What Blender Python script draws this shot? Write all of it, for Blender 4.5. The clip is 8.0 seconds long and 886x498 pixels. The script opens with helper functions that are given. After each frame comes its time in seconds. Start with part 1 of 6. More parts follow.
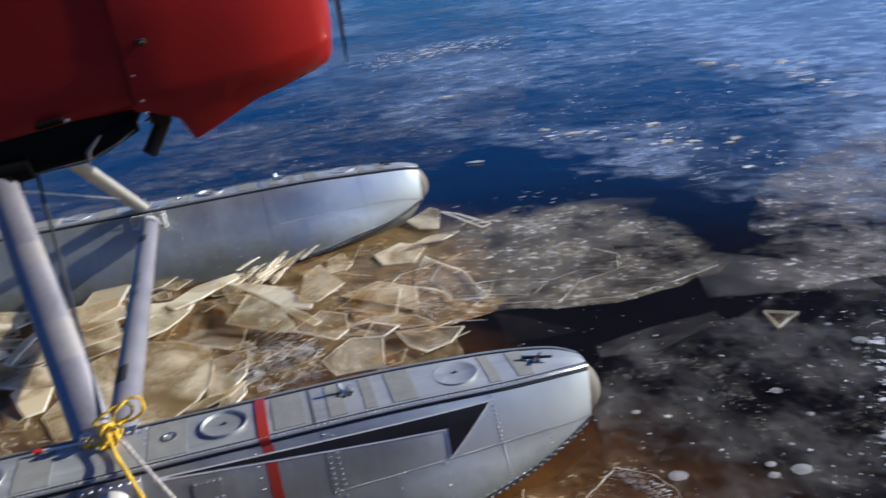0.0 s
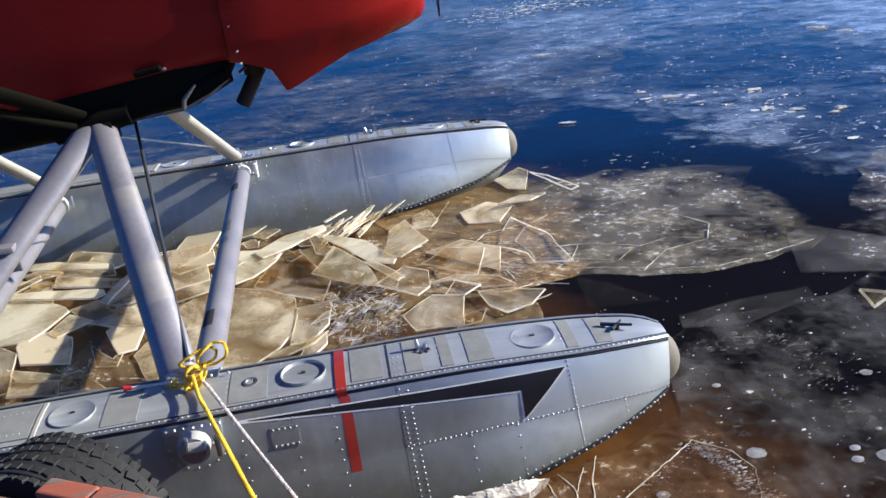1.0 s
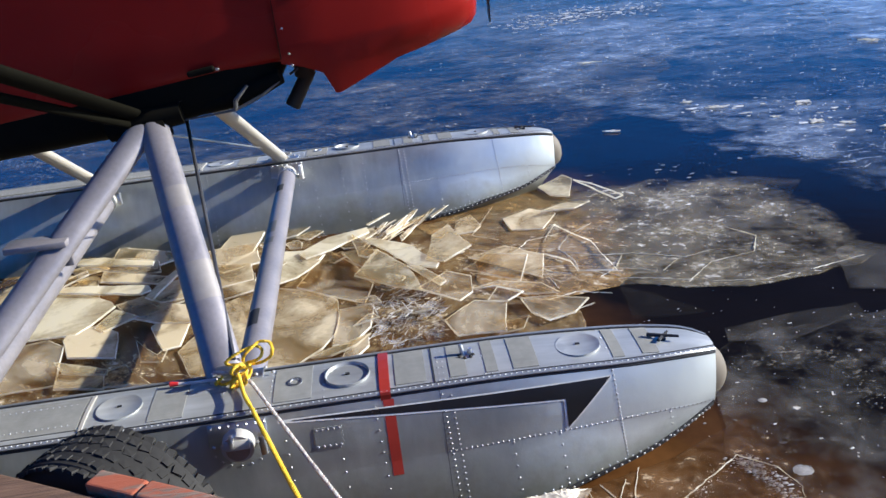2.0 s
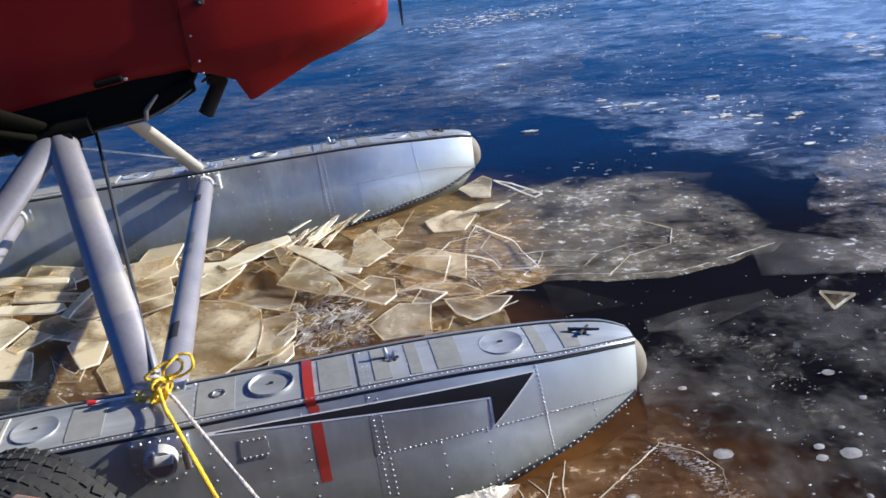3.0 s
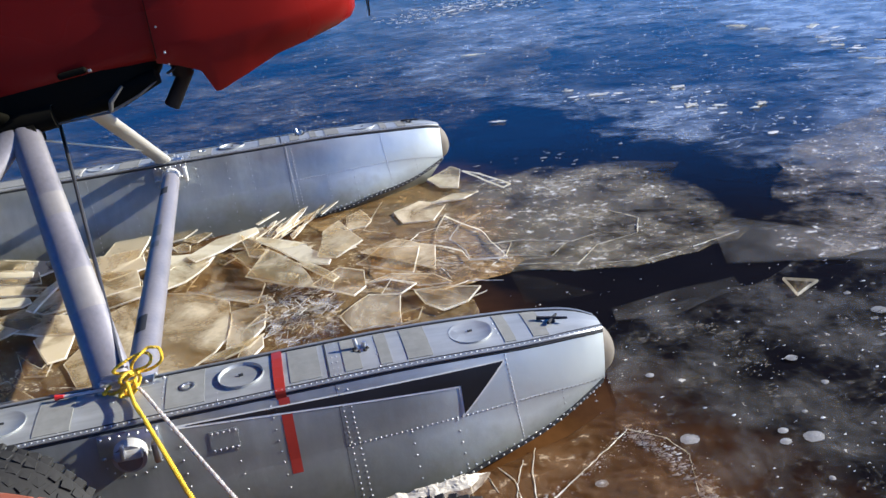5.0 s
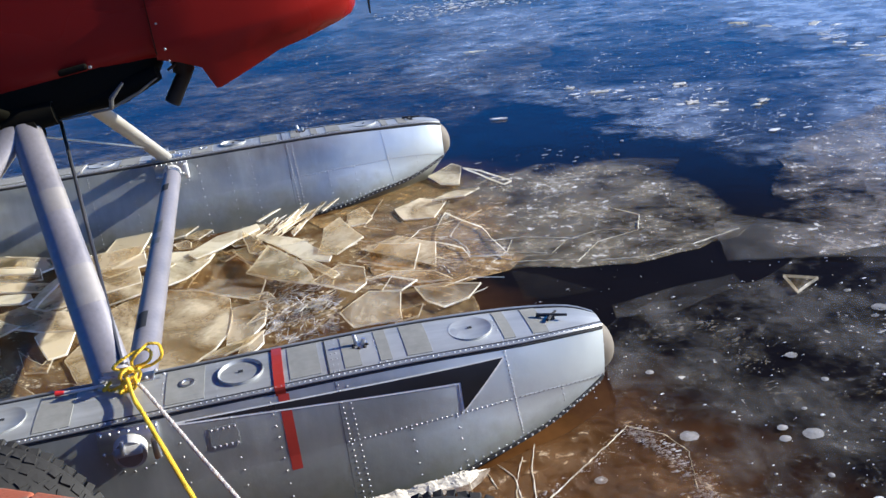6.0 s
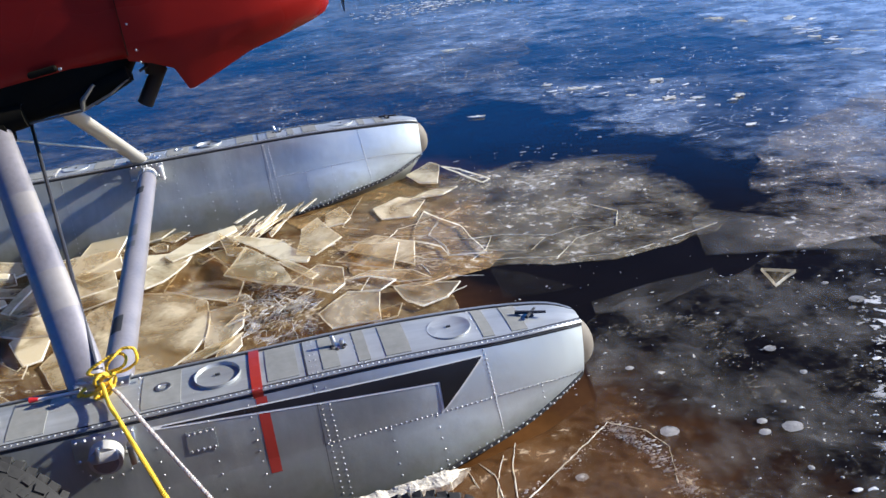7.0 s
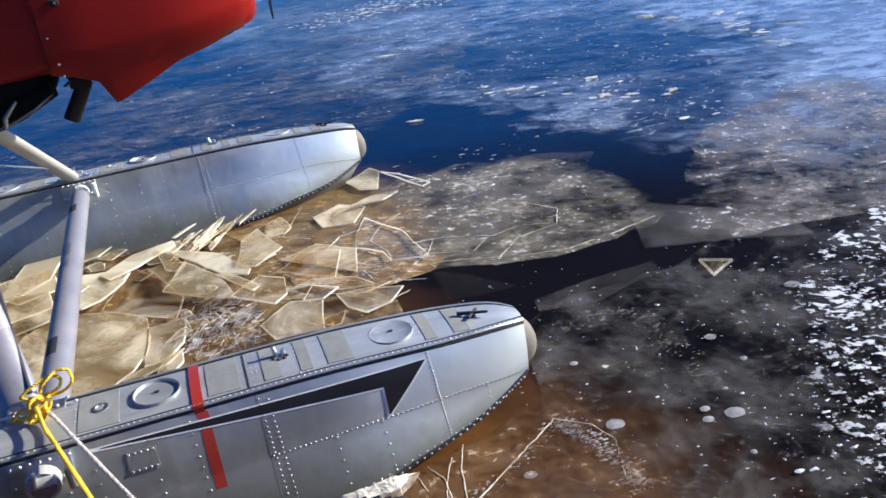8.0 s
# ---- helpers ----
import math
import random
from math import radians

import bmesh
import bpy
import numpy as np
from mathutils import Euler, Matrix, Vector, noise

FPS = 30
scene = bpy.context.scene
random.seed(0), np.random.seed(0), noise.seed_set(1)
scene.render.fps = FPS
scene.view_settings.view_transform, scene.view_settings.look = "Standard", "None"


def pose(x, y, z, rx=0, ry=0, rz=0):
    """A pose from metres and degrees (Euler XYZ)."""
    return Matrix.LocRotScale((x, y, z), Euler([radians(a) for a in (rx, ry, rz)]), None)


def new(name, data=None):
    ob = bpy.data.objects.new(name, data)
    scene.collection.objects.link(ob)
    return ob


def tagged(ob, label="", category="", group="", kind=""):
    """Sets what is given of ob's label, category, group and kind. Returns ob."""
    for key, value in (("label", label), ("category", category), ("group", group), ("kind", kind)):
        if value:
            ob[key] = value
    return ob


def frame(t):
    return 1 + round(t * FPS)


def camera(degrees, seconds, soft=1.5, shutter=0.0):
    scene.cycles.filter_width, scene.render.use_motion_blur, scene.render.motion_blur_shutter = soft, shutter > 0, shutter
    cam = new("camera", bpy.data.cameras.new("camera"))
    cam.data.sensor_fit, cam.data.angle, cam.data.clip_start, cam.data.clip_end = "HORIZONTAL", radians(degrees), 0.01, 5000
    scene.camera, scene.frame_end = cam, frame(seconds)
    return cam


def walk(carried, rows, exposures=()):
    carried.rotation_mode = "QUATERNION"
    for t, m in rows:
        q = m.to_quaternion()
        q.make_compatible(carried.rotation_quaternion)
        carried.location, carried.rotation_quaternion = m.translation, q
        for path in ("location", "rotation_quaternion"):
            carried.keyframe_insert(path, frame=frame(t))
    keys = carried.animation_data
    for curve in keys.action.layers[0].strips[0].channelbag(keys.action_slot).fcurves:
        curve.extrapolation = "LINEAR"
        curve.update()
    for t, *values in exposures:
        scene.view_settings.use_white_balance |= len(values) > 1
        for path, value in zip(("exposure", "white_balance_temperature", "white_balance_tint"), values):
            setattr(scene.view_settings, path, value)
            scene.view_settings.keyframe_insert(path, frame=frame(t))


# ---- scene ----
EXPOSURE = 0.94
cam = camera(51.03, 8.0, shutter=0.4)

# camera rows: seconds, eye, turn
walk(cam, [
    (0.0, pose(0.525, -2.415, 1.740, 67.76, 7.07, -14.29)),
    (0.5, pose(0.553, -2.426, 1.738, 66.88, 6.49, -6.83)),
    (1.0, pose(0.549, -2.408, 1.741, 65.88, 6.84, -8.16)),
    (2.3, pose(0.509, -2.402, 1.743, 66.65, 6.25, -5.16)),
    (2.5, pose(0.518, -2.404, 1.740, 66.60, 6.33, -6.69)),
    (3.0, pose(0.534, -2.411, 1.734, 66.26, 6.64, -10.60)),
    (3.5, pose(0.533, -2.419, 1.738, 66.07, 6.46, -12.14)),
    (4.0, pose(0.534, -2.420, 1.737, 65.81, 6.33, -12.43)),
    (4.5, pose(0.532, -2.420, 1.738, 65.60, 6.30, -12.60)),
    (6.0, pose(0.540, -2.425, 1.736, 65.32, 6.30, -12.39)),
    (6.5, pose(0.547, -2.418, 1.734, 65.21, 6.46, -13.09)),
    (7.0, pose(0.555, -2.414, 1.727, 65.10, 6.62, -13.79)),
    (7.5, pose(0.564, -2.416, 1.723, 65.39, 7.24, -15.53)),
    (8.0, pose(0.585, -2.416, 1.710, 64.98, 7.68, -17.78)),
], exposures=[(0.0, EXPOSURE - 0.42), (0.3, EXPOSURE - 0.30), (0.8, EXPOSURE - 0.02), (4.5, EXPOSURE), (8.0, EXPOSURE + 0.08)])

# ---- daylight ----
SUN_DIR = Vector((1.0, -0.03, 0.44)).normalized()
sun_data = bpy.data.lights.new("sun", "SUN")
sun_data.energy, sun_data.angle, sun_data.color = 5.0, radians(0.5), (0.98, 0.935, 0.80)
sun = new("sun", sun_data)
sun.matrix_world = SUN_DIR.to_track_quat("Z", "Y").to_matrix().to_4x4()

world = bpy.data.worlds.new("sky")
scene.world = world
world.use_nodes = True
wn = world.node_tree
sky = wn.nodes.new("ShaderNodeTexSky")
sky.sky_type, sky.sun_disc = "NISHITA", False
sky.sun_elevation = math.asin(SUN_DIR.z)
sky.sun_rotation = math.atan2(SUN_DIR.x, SUN_DIR.y)
sky.ozone_density, sky.air_density, sky.dust_density = 10.0, 0.9, 1.8
rich = wn.nodes.new("ShaderNodeHueSaturation")
rich.inputs["Hue"].default_value, rich.inputs["Saturation"].default_value = 0.508, 1.30
wn.links.new(sky.outputs[0], rich.inputs["Color"])
wn.links.new(rich.outputs[0], wn.nodes["Background"].inputs[0])
wn.nodes["Background"].inputs[1].default_value = 0.114


# ---- materials ----
class Mat:
    """A node material and short ways to add nodes to it."""

    def __init__(self, name):
        self.m = bpy.data.materials.new(name)
        self.m.use_nodes = True
        self.t = self.m.node_tree
        self.b = self.t.nodes["Principled BSDF"]
        self.out = self.t.nodes["Material Output"]
        self.co = self.t.nodes.new("ShaderNodeTexCoord").outputs["Object"]
        self.geo = self.t.nodes.new("ShaderNodeNewGeometry")

    def add(self, kind):
        return self.t.nodes.new(kind)

    def link(self, a, b):
        self.t.links.new(a, b)

    def set(self, **kw):
        for k, v in kw.items():
            self.b.inputs[k.replace("_", " ")].default_value = v
        return self

    def coords(self, scale=(1, 1, 1), rot=0.0, use_world=False):
        n = self.add("ShaderNodeMapping")
        n.inputs["Scale"].default_value = scale
        n.inputs["Rotation"].default_value = (0, 0, rot)
        self.link(self.geo.outputs["Position"] if use_world else self.co, n.inputs[0])
        return n.outputs[0]

    def noise(self, scale, detail=4, rough=0.55, vec=None, distort=0.0):
        n = self.add("ShaderNodeTexNoise")
        n.inputs["Scale"].default_value, n.inputs["Detail"].default_value = scale, detail
        n.inputs["Roughness"].default_value, n.inputs["Distortion"].default_value = rough, distort
        self.link(vec if vec is not None else self.co, n.inputs["Vector"])
        return n.outputs["Fac"]

    def voronoi(self, scale, feature="F1", vec=None, rand=1.0):
        n = self.add("ShaderNodeTexVoronoi")
        n.feature = feature
        n.inputs["Scale"].default_value, n.inputs["Randomness"].default_value = scale, rand
        self.link(vec if vec is not None else self.co, n.inputs["Vector"])
        return n.outputs["Distance"]

    def ramp(self, fac, *stops):
        n = self.add("ShaderNodeValToRGB")
        el = n.color_ramp.elements
        while len(el) < len(stops):
            el.new(0.5)
        for e, (p, c) in zip(el, stops):
            e.position, e.color = p, (c, c, c, 1) if isinstance(c, (int, float)) else (*c, 1)
        self.link(fac, n.inputs[0])
        return n.outputs[0]

    def math(self, op, a, b=0.0):
        n = self.add("ShaderNodeMath")
        n.operation = op
        for i, v in enumerate((a, b)):
            if isinstance(v, (int, float)):
                n.inputs[i].default_value = v
            else:
                self.link(v, n.inputs[i])
        return n.outputs[0]

    def mix(self, fac, a, b, mode="MIX"):
        n = self.add("ShaderNodeMix")
        n.data_type, n.blend_type = "RGBA", mode
        for sock, v in ((n.inputs[0], fac), (n.inputs[6], a), (n.inputs[7], b)):
            if isinstance(v, (int, float)):
                sock.default_value = v
            elif isinstance(v, tuple):
                sock.default_value = (*v, 1)
            else:
                self.link(v, sock)
        return n.outputs[2]

    def bump(self, height, strength=0.3, dist=0.01):
        n = self.add("ShaderNodeBump")
        n.inputs["Strength"].default_value, n.inputs["Distance"].default_value = strength, dist
        self.link(height, n.inputs["Height"])
        self.link(n.outputs[0], self.b.inputs["Normal"])
        return n.outputs[0]

    def colour(self, sock):
        self.link(sock, self.b.inputs["Base Color"])

    def rough(self, sock):
        self.link(sock, self.b.inputs["Roughness"])

    def see_through(self, fac, tint=(1, 1, 1)):
        """Lets the surface behind show where fac is low."""
        tr, mx = self.add("ShaderNodeBsdfTransparent"), self.add("ShaderNodeMixShader")
        tr.inputs[0].default_value = (*tint, 1)
        self.link(fac, mx.inputs[0])
        self.link(tr.outputs[0], mx.inputs[1])
        self.link(self.b.outputs[0], mx.inputs[2])
        self.link(mx.outputs[0], self.out.inputs[0])
        return self


def plain(name, col, rough=0.5, metal=0.0, grain=60.0, vary=0.25, bump=0.15):
    k = Mat(name).set(Metallic=metal)
    n = k.noise(grain, 5)
    big = k.noise(grain / 9, 3)
    lo, hi = tuple(c * (1 - vary) for c in col), tuple(min(1, c * (1 + vary)) for c in col)
    k.colour(k.mix(k.math("ADD", k.math("MULTIPLY", n, 0.5), k.math("MULTIPLY", big, 0.5)), lo, hi))
    k.rough(k.ramp(big, (0.3, max(0.03, rough - 0.1)), (0.7, min(1, rough + 0.1))))
    k.bump(n, bump, 0.002)
    return k.m


def aluminium(name, base=0.62, rough=0.3, tint=(0.98, 1.0, 1.03), metal=1.0):
    k = Mat(name).set(Metallic=metal)
    streak = k.noise(9, 6, vec=k.coords((0.5, 3, 3)))
    blot = k.noise(4.5, 5)
    fine = k.noise(140, 3)
    f = k.math("ADD", k.math("MULTIPLY", streak, 0.6), k.math("MULTIPLY", blot, 0.4))
    k.colour(k.mix(k.ramp(f, (0.3, 0.0), (0.7, 1.0)), tuple(base * 0.66 * c for c in tint), tuple(min(1, base * 1.14 * c) for c in tint)))
    k.rough(k.ramp(k.math("ADD", k.math("MULTIPLY", blot, 0.7), k.math("MULTIPLY", fine, 0.3)), (0.3, rough - 0.07), (0.7, rough + 0.13)))
    k.bump(k.math("ADD", k.math("MULTIPLY", k.noise(7, 2), 1.0), k.math("MULTIPLY", fine, 0.04)), 0.22, 0.012)
    return k.m


def hull_skin(name, base=0.62, rough=0.3):
    """Worn float skin, with the dark reflection low on the sides put into the colour."""
    k = Mat(name)
    blot = k.noise(5, 6)
    streak = k.noise(10, 6, vec=k.coords((3.2, 3.2, 0.5)))
    fine = k.noise(160, 3)
    f = k.math("ADD", k.math("MULTIPLY", streak, 0.5), k.math("MULTIPLY", blot, 0.5))
    clean = k.mix(k.ramp(f, (0.3, 0.0), (0.7, 1.0)), (base * 0.80, base * 0.85, base * 0.84), (base * 1.05, base * 1.12, base * 1.10))
    sep = k.add("ShaderNodeSeparateXYZ")
    k.link(k.co, sep.inputs[0])
    # olive darkening towards the waterline: the reflected brown ice, painted in
    low = k.ramp(k.math("ADD", k.math("MULTIPLY", sep.outputs[2], -3.0), k.math("MULTIPLY", blot, 0.7)), (-0.30, 0.0), (0.36, 0.90))
    # dull pale oxide scuffs at the bow, its sunlit brightness painted in too
    sunlit_scuff = k.ramp(k.math("ADD", sep.outputs[0], k.math("MULTIPLY", k.math("SUBTRACT", blot, 0.5), 0.3)), (0.66, 0.0), (1.08, 1.0))
    sunlit_scuff = k.math("MULTIPLY", sunlit_scuff, k.math("SUBTRACT", 1.0, k.math("MULTIPLY", low, 0.7)))
    clean = k.mix(sunlit_scuff, clean, (0.66, 0.72, 0.74))
    k.colour(k.mix(low, clean, (0.185, 0.185, 0.145)))
    k.link(k.ramp(sunlit_scuff, (0.0, 0.78), (1.0, 0.52)), k.b.inputs["Metallic"])
    k.rough(k.math("ADD", k.ramp(blot, (0.3, rough - 0.06), (0.7, rough + 0.12)), k.math("MULTIPLY", low, 0.12)))
    dents = k.math("MULTIPLY", k.noise(17, 3, 0.5, None, 0.5), k.math("MULTIPLY", k.ramp(sep.outputs[0], (1.0, 0.0), (1.36, 1.0)), 0.5))
    k.bump(k.math("ADD", dents, k.math("ADD", k.math("ADD", k.noise(6, 2), k.math("MULTIPLY", k.noise(17, 3), 0.25)), k.math("MULTIPLY", fine, 0.03))), 0.24, 0.012)
    return k.m


M_HULL = hull_skin("float_skin", 0.475, 0.42)
M_DECK = aluminium("deck_skin", 0.44, 0.46, (0.96, 1.0, 1.01), 0.40)
M_RAIL = aluminium("rail_metal", 0.34, 0.4, (0.96, 1.0, 1.03), 0.5)
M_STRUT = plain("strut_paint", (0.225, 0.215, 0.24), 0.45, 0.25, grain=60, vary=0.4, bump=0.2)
M_PALESTRUT = plain("pale_strut_tone", (0.42, 0.40, 0.36), 0.5, 0.1, grain=60, vary=0.2, bump=0.2)
M_TAPE = plain("pale_worn_tape", (0.27, 0.255, 0.255), 0.6, 0.3, grain=50, vary=0.25)
M_CAP = plain("dented_pale_metal", (0.50, 0.49, 0.47), 0.5, 0.25, grain=30, vary=0.3)
M_FITTING = aluminium("fitting_metal", 0.66, 0.38)
M_RIVET = plain("rivet_metal", (0.50, 0.51, 0.52), 0.42, 0.6, vary=0.05, bump=0.0)
M_SEAM = plain("dark_sealant", (0.022, 0.024, 0.03), 0.85)
M_BLACK = plain("black_paint", (0.012, 0.012, 0.014), 0.35)
M_WHITE = plain("white_pinstripe", (0.75, 0.75, 0.72), 0.5)
M_REDTAPE = plain("red_tape", (0.33, 0.03, 0.02), 0.45, grain=30, vary=0.3)
M_PAD = plain("worn_deck_pad", (0.215, 0.217, 0.203), 0.85, grain=30, vary=0.55, bump=0.4)
M_BUMPER = plain("bumper_rubber", (0.16, 0.138, 0.112), 0.7, grain=25)
M_RED = plain("red_enamel", (0.29, 0.015, 0.012), 0.32, grain=8, vary=0.15, bump=0.05)
M_RED.node_tree.nodes["Principled BSDF"].inputs["Specular IOR Level"].default_value = 0.35
M_RED.node_tree.nodes["Principled BSDF"].inputs["IOR"].default_value = 1.3
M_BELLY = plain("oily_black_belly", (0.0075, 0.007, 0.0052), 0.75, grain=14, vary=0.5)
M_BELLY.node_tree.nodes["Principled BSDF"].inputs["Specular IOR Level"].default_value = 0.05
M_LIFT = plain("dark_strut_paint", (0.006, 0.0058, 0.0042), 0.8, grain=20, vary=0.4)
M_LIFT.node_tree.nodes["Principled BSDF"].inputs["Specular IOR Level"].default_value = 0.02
M_EXHAUST = plain("sooty_steel", (0.035, 0.03, 0.027), 0.6, 0.5)
M_LIP = plain("dull_grey_metal", (0.16, 0.16, 0.155), 0.5, 0.5)
M_STEEL = plain("cable_steel", (0.10, 0.10, 0.11), 0.45, 0.8)
M_YELLOW = plain("yellow_rope_fibre", (0.82, 0.50, 0.03), 0.6, grain=300, vary=0.3, bump=0.4)
M_WHITEROPE = plain("white_rope_fibre", (0.60, 0.57, 0.53), 0.7, grain=160, vary=0.3, bump=0.4)
M_FLECK = plain("red_fleck_fibre", (0.46, 0.38, 0.35), 0.7, grain=160, vary=0.4, bump=0.4)
M_TYRE = plain("tyre_rubber", (0.016, 0.0155, 0.015), 0.85, grain=40, vary=0.35, bump=0.3)
M_RUST = plain("rusty_bore", (0.24, 0.17, 0.13), 0.8, grain=50, vary=0.5)
M_REDCAP = plain("red_plastic", (0.60, 0.03, 0.03), 0.4)


# for the added out-of-view bank that darkens the hull's reflections
M_UNSEEN_BANK = plain("unseen_dark_bank", (0.06, 0.06, 0.045), 0.95, grain=1.2, vary=0.6)


def wood_material(name, col, paint=None):
    k = Mat(name).set(Roughness=0.85)
    grain = k.noise(14, 6, 0.65, k.coords((0.6, 9, 9)))
    c = k.mix(k.ramp(grain, (0.3, 0.0), (0.7, 1.0)), tuple(v * 0.5 for v in col), tuple(v * 1.5 for v in col))
    if paint:
        worn = k.ramp(k.noise(16, 6, 0.72, k.coords((0.35, 1.6, 1.6))), (0.43, 0.0), (0.53, 1.0))
        c = k.mix(worn, c, paint)
    k.colour(c)
    k.bump(grain, 0.5, 0.006)
    return k.m


M_PLANK = wood_material("weathered_plank", (0.13, 0.075, 0.05))
M_ORANGE = wood_material("worn_orange_plank", (0.20, 0.15, 0.12), (0.36, 0.095, 0.05))


def water_material():
    """Dark lake water, stained brown over the shallows by the dock."""
    k = Mat("lake_water").set(IOR=1.33, Roughness=0.05, Specular_IOR_Level=0.5)
    pos = k.coords((1, 1, 1), 0, True)
    sep = k.add("ShaderNodeSeparateXYZ")
    k.link(pos, sep.inputs[0])
    # the shallow brown water lies round the floats and fades away from them
    dx = k.math("MULTIPLY", k.math("MAXIMUM", k.math("ADD", k.math("SUBTRACT", sep.outputs[0], 1.00), k.math("SUBTRACT", k.math("MULTIPLY", k.math("MINIMUM", k.math("MAXIMUM", sep.outputs[1], -0.4), 1.2), 0.42), k.math("MULTIPLY", k.math("MAXIMUM", k.math("SUBTRACT", sep.outputs[1], 1.2), 0.0), 0.65))), 0.0), 1.2)
    dy = k.math("MULTIPLY", k.math("MAXIMUM", k.math("SUBTRACT", sep.outputs[1], 1.6), 0.0), 0.9)
    d = k.math("SQRT", k.math("ADD", k.math("MULTIPLY", dx, dx), k.math("MULTIPLY", dy, dy)))
    d = k.math("ADD", d, k.math("MULTIPLY", k.math("SUBTRACT", k.noise(2.2, 4, 0.6, pos), 0.5), 0.7))
    shallow = k.ramp(d, (0.15, 1.0), (0.95, 0.0))
    cloud = k.noise(5, 5, 0.6, pos)
    brown = k.mix(k.ramp(cloud, (0.3, 0.0), (0.7, 1.0)), (0.046, 0.018, 0.006), (0.125, 0.055, 0.019))
    deep = k.mix(k.noise(1.5, 4, 0.6, pos), (0.003, 0.0025, 0.0025), (0.009, 0.007, 0.0065))
    body_colour = k.mix(shallow, deep, brown)
    k.colour(body_colour)
    ex = k.math("MAXIMUM", k.math("SUBTRACT", sep.outputs[0], 1.9), 0.0)
    ey = k.math("SUBTRACT", sep.outputs[1], -0.3)
    far = k.math("SQRT", k.math("ADD", k.math("MULTIPLY", ex, ex), k.math("MULTIPLY", ey, ey)))
    # a diffuse mix by the dock paints out the sky's reflection in the water
    dull, both = k.add("ShaderNodeBsdfDiffuse"), k.add("ShaderNodeMixShader")
    k.link(body_colour, dull.inputs[0])
    k.link(k.ramp(k.math("MULTIPLY", far, 0.3), (0.46, 0.86), (0.92, 0.0)), both.inputs[0])
    k.link(k.b.outputs[0], both.inputs[1])
    k.link(dull.outputs[0], both.inputs[2])
    k.link(both.outputs[0], k.out.inputs[0])
    rip = k.math("ADD", k.math("MULTIPLY", k.noise(1.6, 5, 0.65, k.coords((1.0, 1.5, 1), 0.25, True), 0.6), 0.8), k.math("MULTIPLY", k.noise(14, 4, 0.6, k.coords((1.0, 1.4, 1), 0.25, True)), 0.22))
    k.bump(rip, 0.17, 0.04)
    return k.m


def sheet_material(name, lo, hi, cover=(0.42, 0.62), most=0.55, specks=(0.66, 0.74), rot=0.3, stretch=1.8, seed=0.0, col=(0.42, 0.42, 0.42), shore=None, weights=(0.38, 0.36, 0.26), veins=0.0, gloss=0.5, gaps=False):
    """Thin floating ice: clear where dark, milky in patches, with white trapped air. shore (a, b, c, soft): the ice ends raggedly where ax + by falls below c."""
    k = Mat(name).set(Roughness=0.14, IOR=1.31, Specular_IOR_Level=gloss)
    mp = k.add("ShaderNodeMapping")
    mp.inputs["Location"].default_value = (seed, seed * 0.7, 0)
    mp.inputs["Scale"].default_value = (1, stretch, 1)
    k.link(k.coords((1, 1, 1), rot, True), mp.inputs[0])
    v = mp.outputs[0]
    patch = k.noise(0.9, 6, 0.68, v, 0.25)
    mid = k.noise(4.5, 6, 0.68, v, 0.2)
    fine = k.noise(24, 5, 0.65, v, 0.3)
    milk = k.math("ADD", k.math("ADD", k.math("MULTIPLY", patch, weights[0]), k.math("MULTIPLY", mid, weights[1])), k.math("MULTIPLY", fine, weights[2]))
    milk = k.math("MULTIPLY", k.ramp(milk, (cover[0], 0.0), (cover[1], 1.0)), most)
    if gaps:
        milk = k.math("MULTIPLY", milk, k.ramp(k.noise(0.42, 3, 0.5, v, 0.8), (0.40, 0.22), (0.58, 1.25)))
    sp = k.ramp(k.math("ADD", k.math("ADD", k.math("MULTIPLY", fine, 0.55), k.math("MULTIPLY", mid, 0.25)), k.math("MULTIPLY", patch, 0.20)), (specks[0], 0.0), (specks[1], 1.0))
    if veins:
        wander = k.noise(2.6, 5, 0.62, v, 0.9)
        line = k.ramp(k.math("ABSOLUTE", k.math("SUBTRACT", wander, 0.5)), (0.0, 1.0), (0.016, 0.0))
        crumb = k.ramp(k.math("ADD", k.math("MULTIPLY", fine, 0.55), k.math("MULTIPLY", patch, 0.45)), (0.49, 0.0), (0.56, 1.0))
        sp = k.math("MAXIMUM", sp, k.math("MULTIPLY", k.math("MULTIPLY", line, crumb), veins))
    tone = k.mix(k.ramp(mid, (0.35, 0.0), (0.65, 1.0)), lo, hi)
    k.colour(k.mix(sp, tone, col))
    k.bump(k.math("ADD", fine, mid), 0.06, 0.008)
    fac = k.math("MAXIMUM", milk, k.math("MULTIPLY", sp, 0.9))
    if shore:
        sep = k.add("ShaderNodeSeparateXYZ")
        k.link(k.geo.outputs["Position"], sep.inputs[0])
        for a, b, c, soft in shore if isinstance(shore[0], tuple) else (shore,):
            d = k.math("SUBTRACT", k.math("ADD", k.math("MULTIPLY", sep.outputs[0], a), k.math("MULTIPLY", sep.outputs[1], b)), c)
            d = k.math("ADD", d, k.math("MULTIPLY", k.math("SUBTRACT", patch, 0.5), soft * 3.0))
            d = k.math("ADD", d, k.math("MULTIPLY", k.math("SUBTRACT", mid, 0.5), soft * 2.0))
            fac = k.math("MULTIPLY", fac, k.ramp(k.math("DIVIDE", d, soft * 2), (0.0, 0.0), (0.5, 1.0)))
    k.see_through(k.math("MULTIPLY", fac, k.math("SUBTRACT", 2.0, fac)))
    return k.m


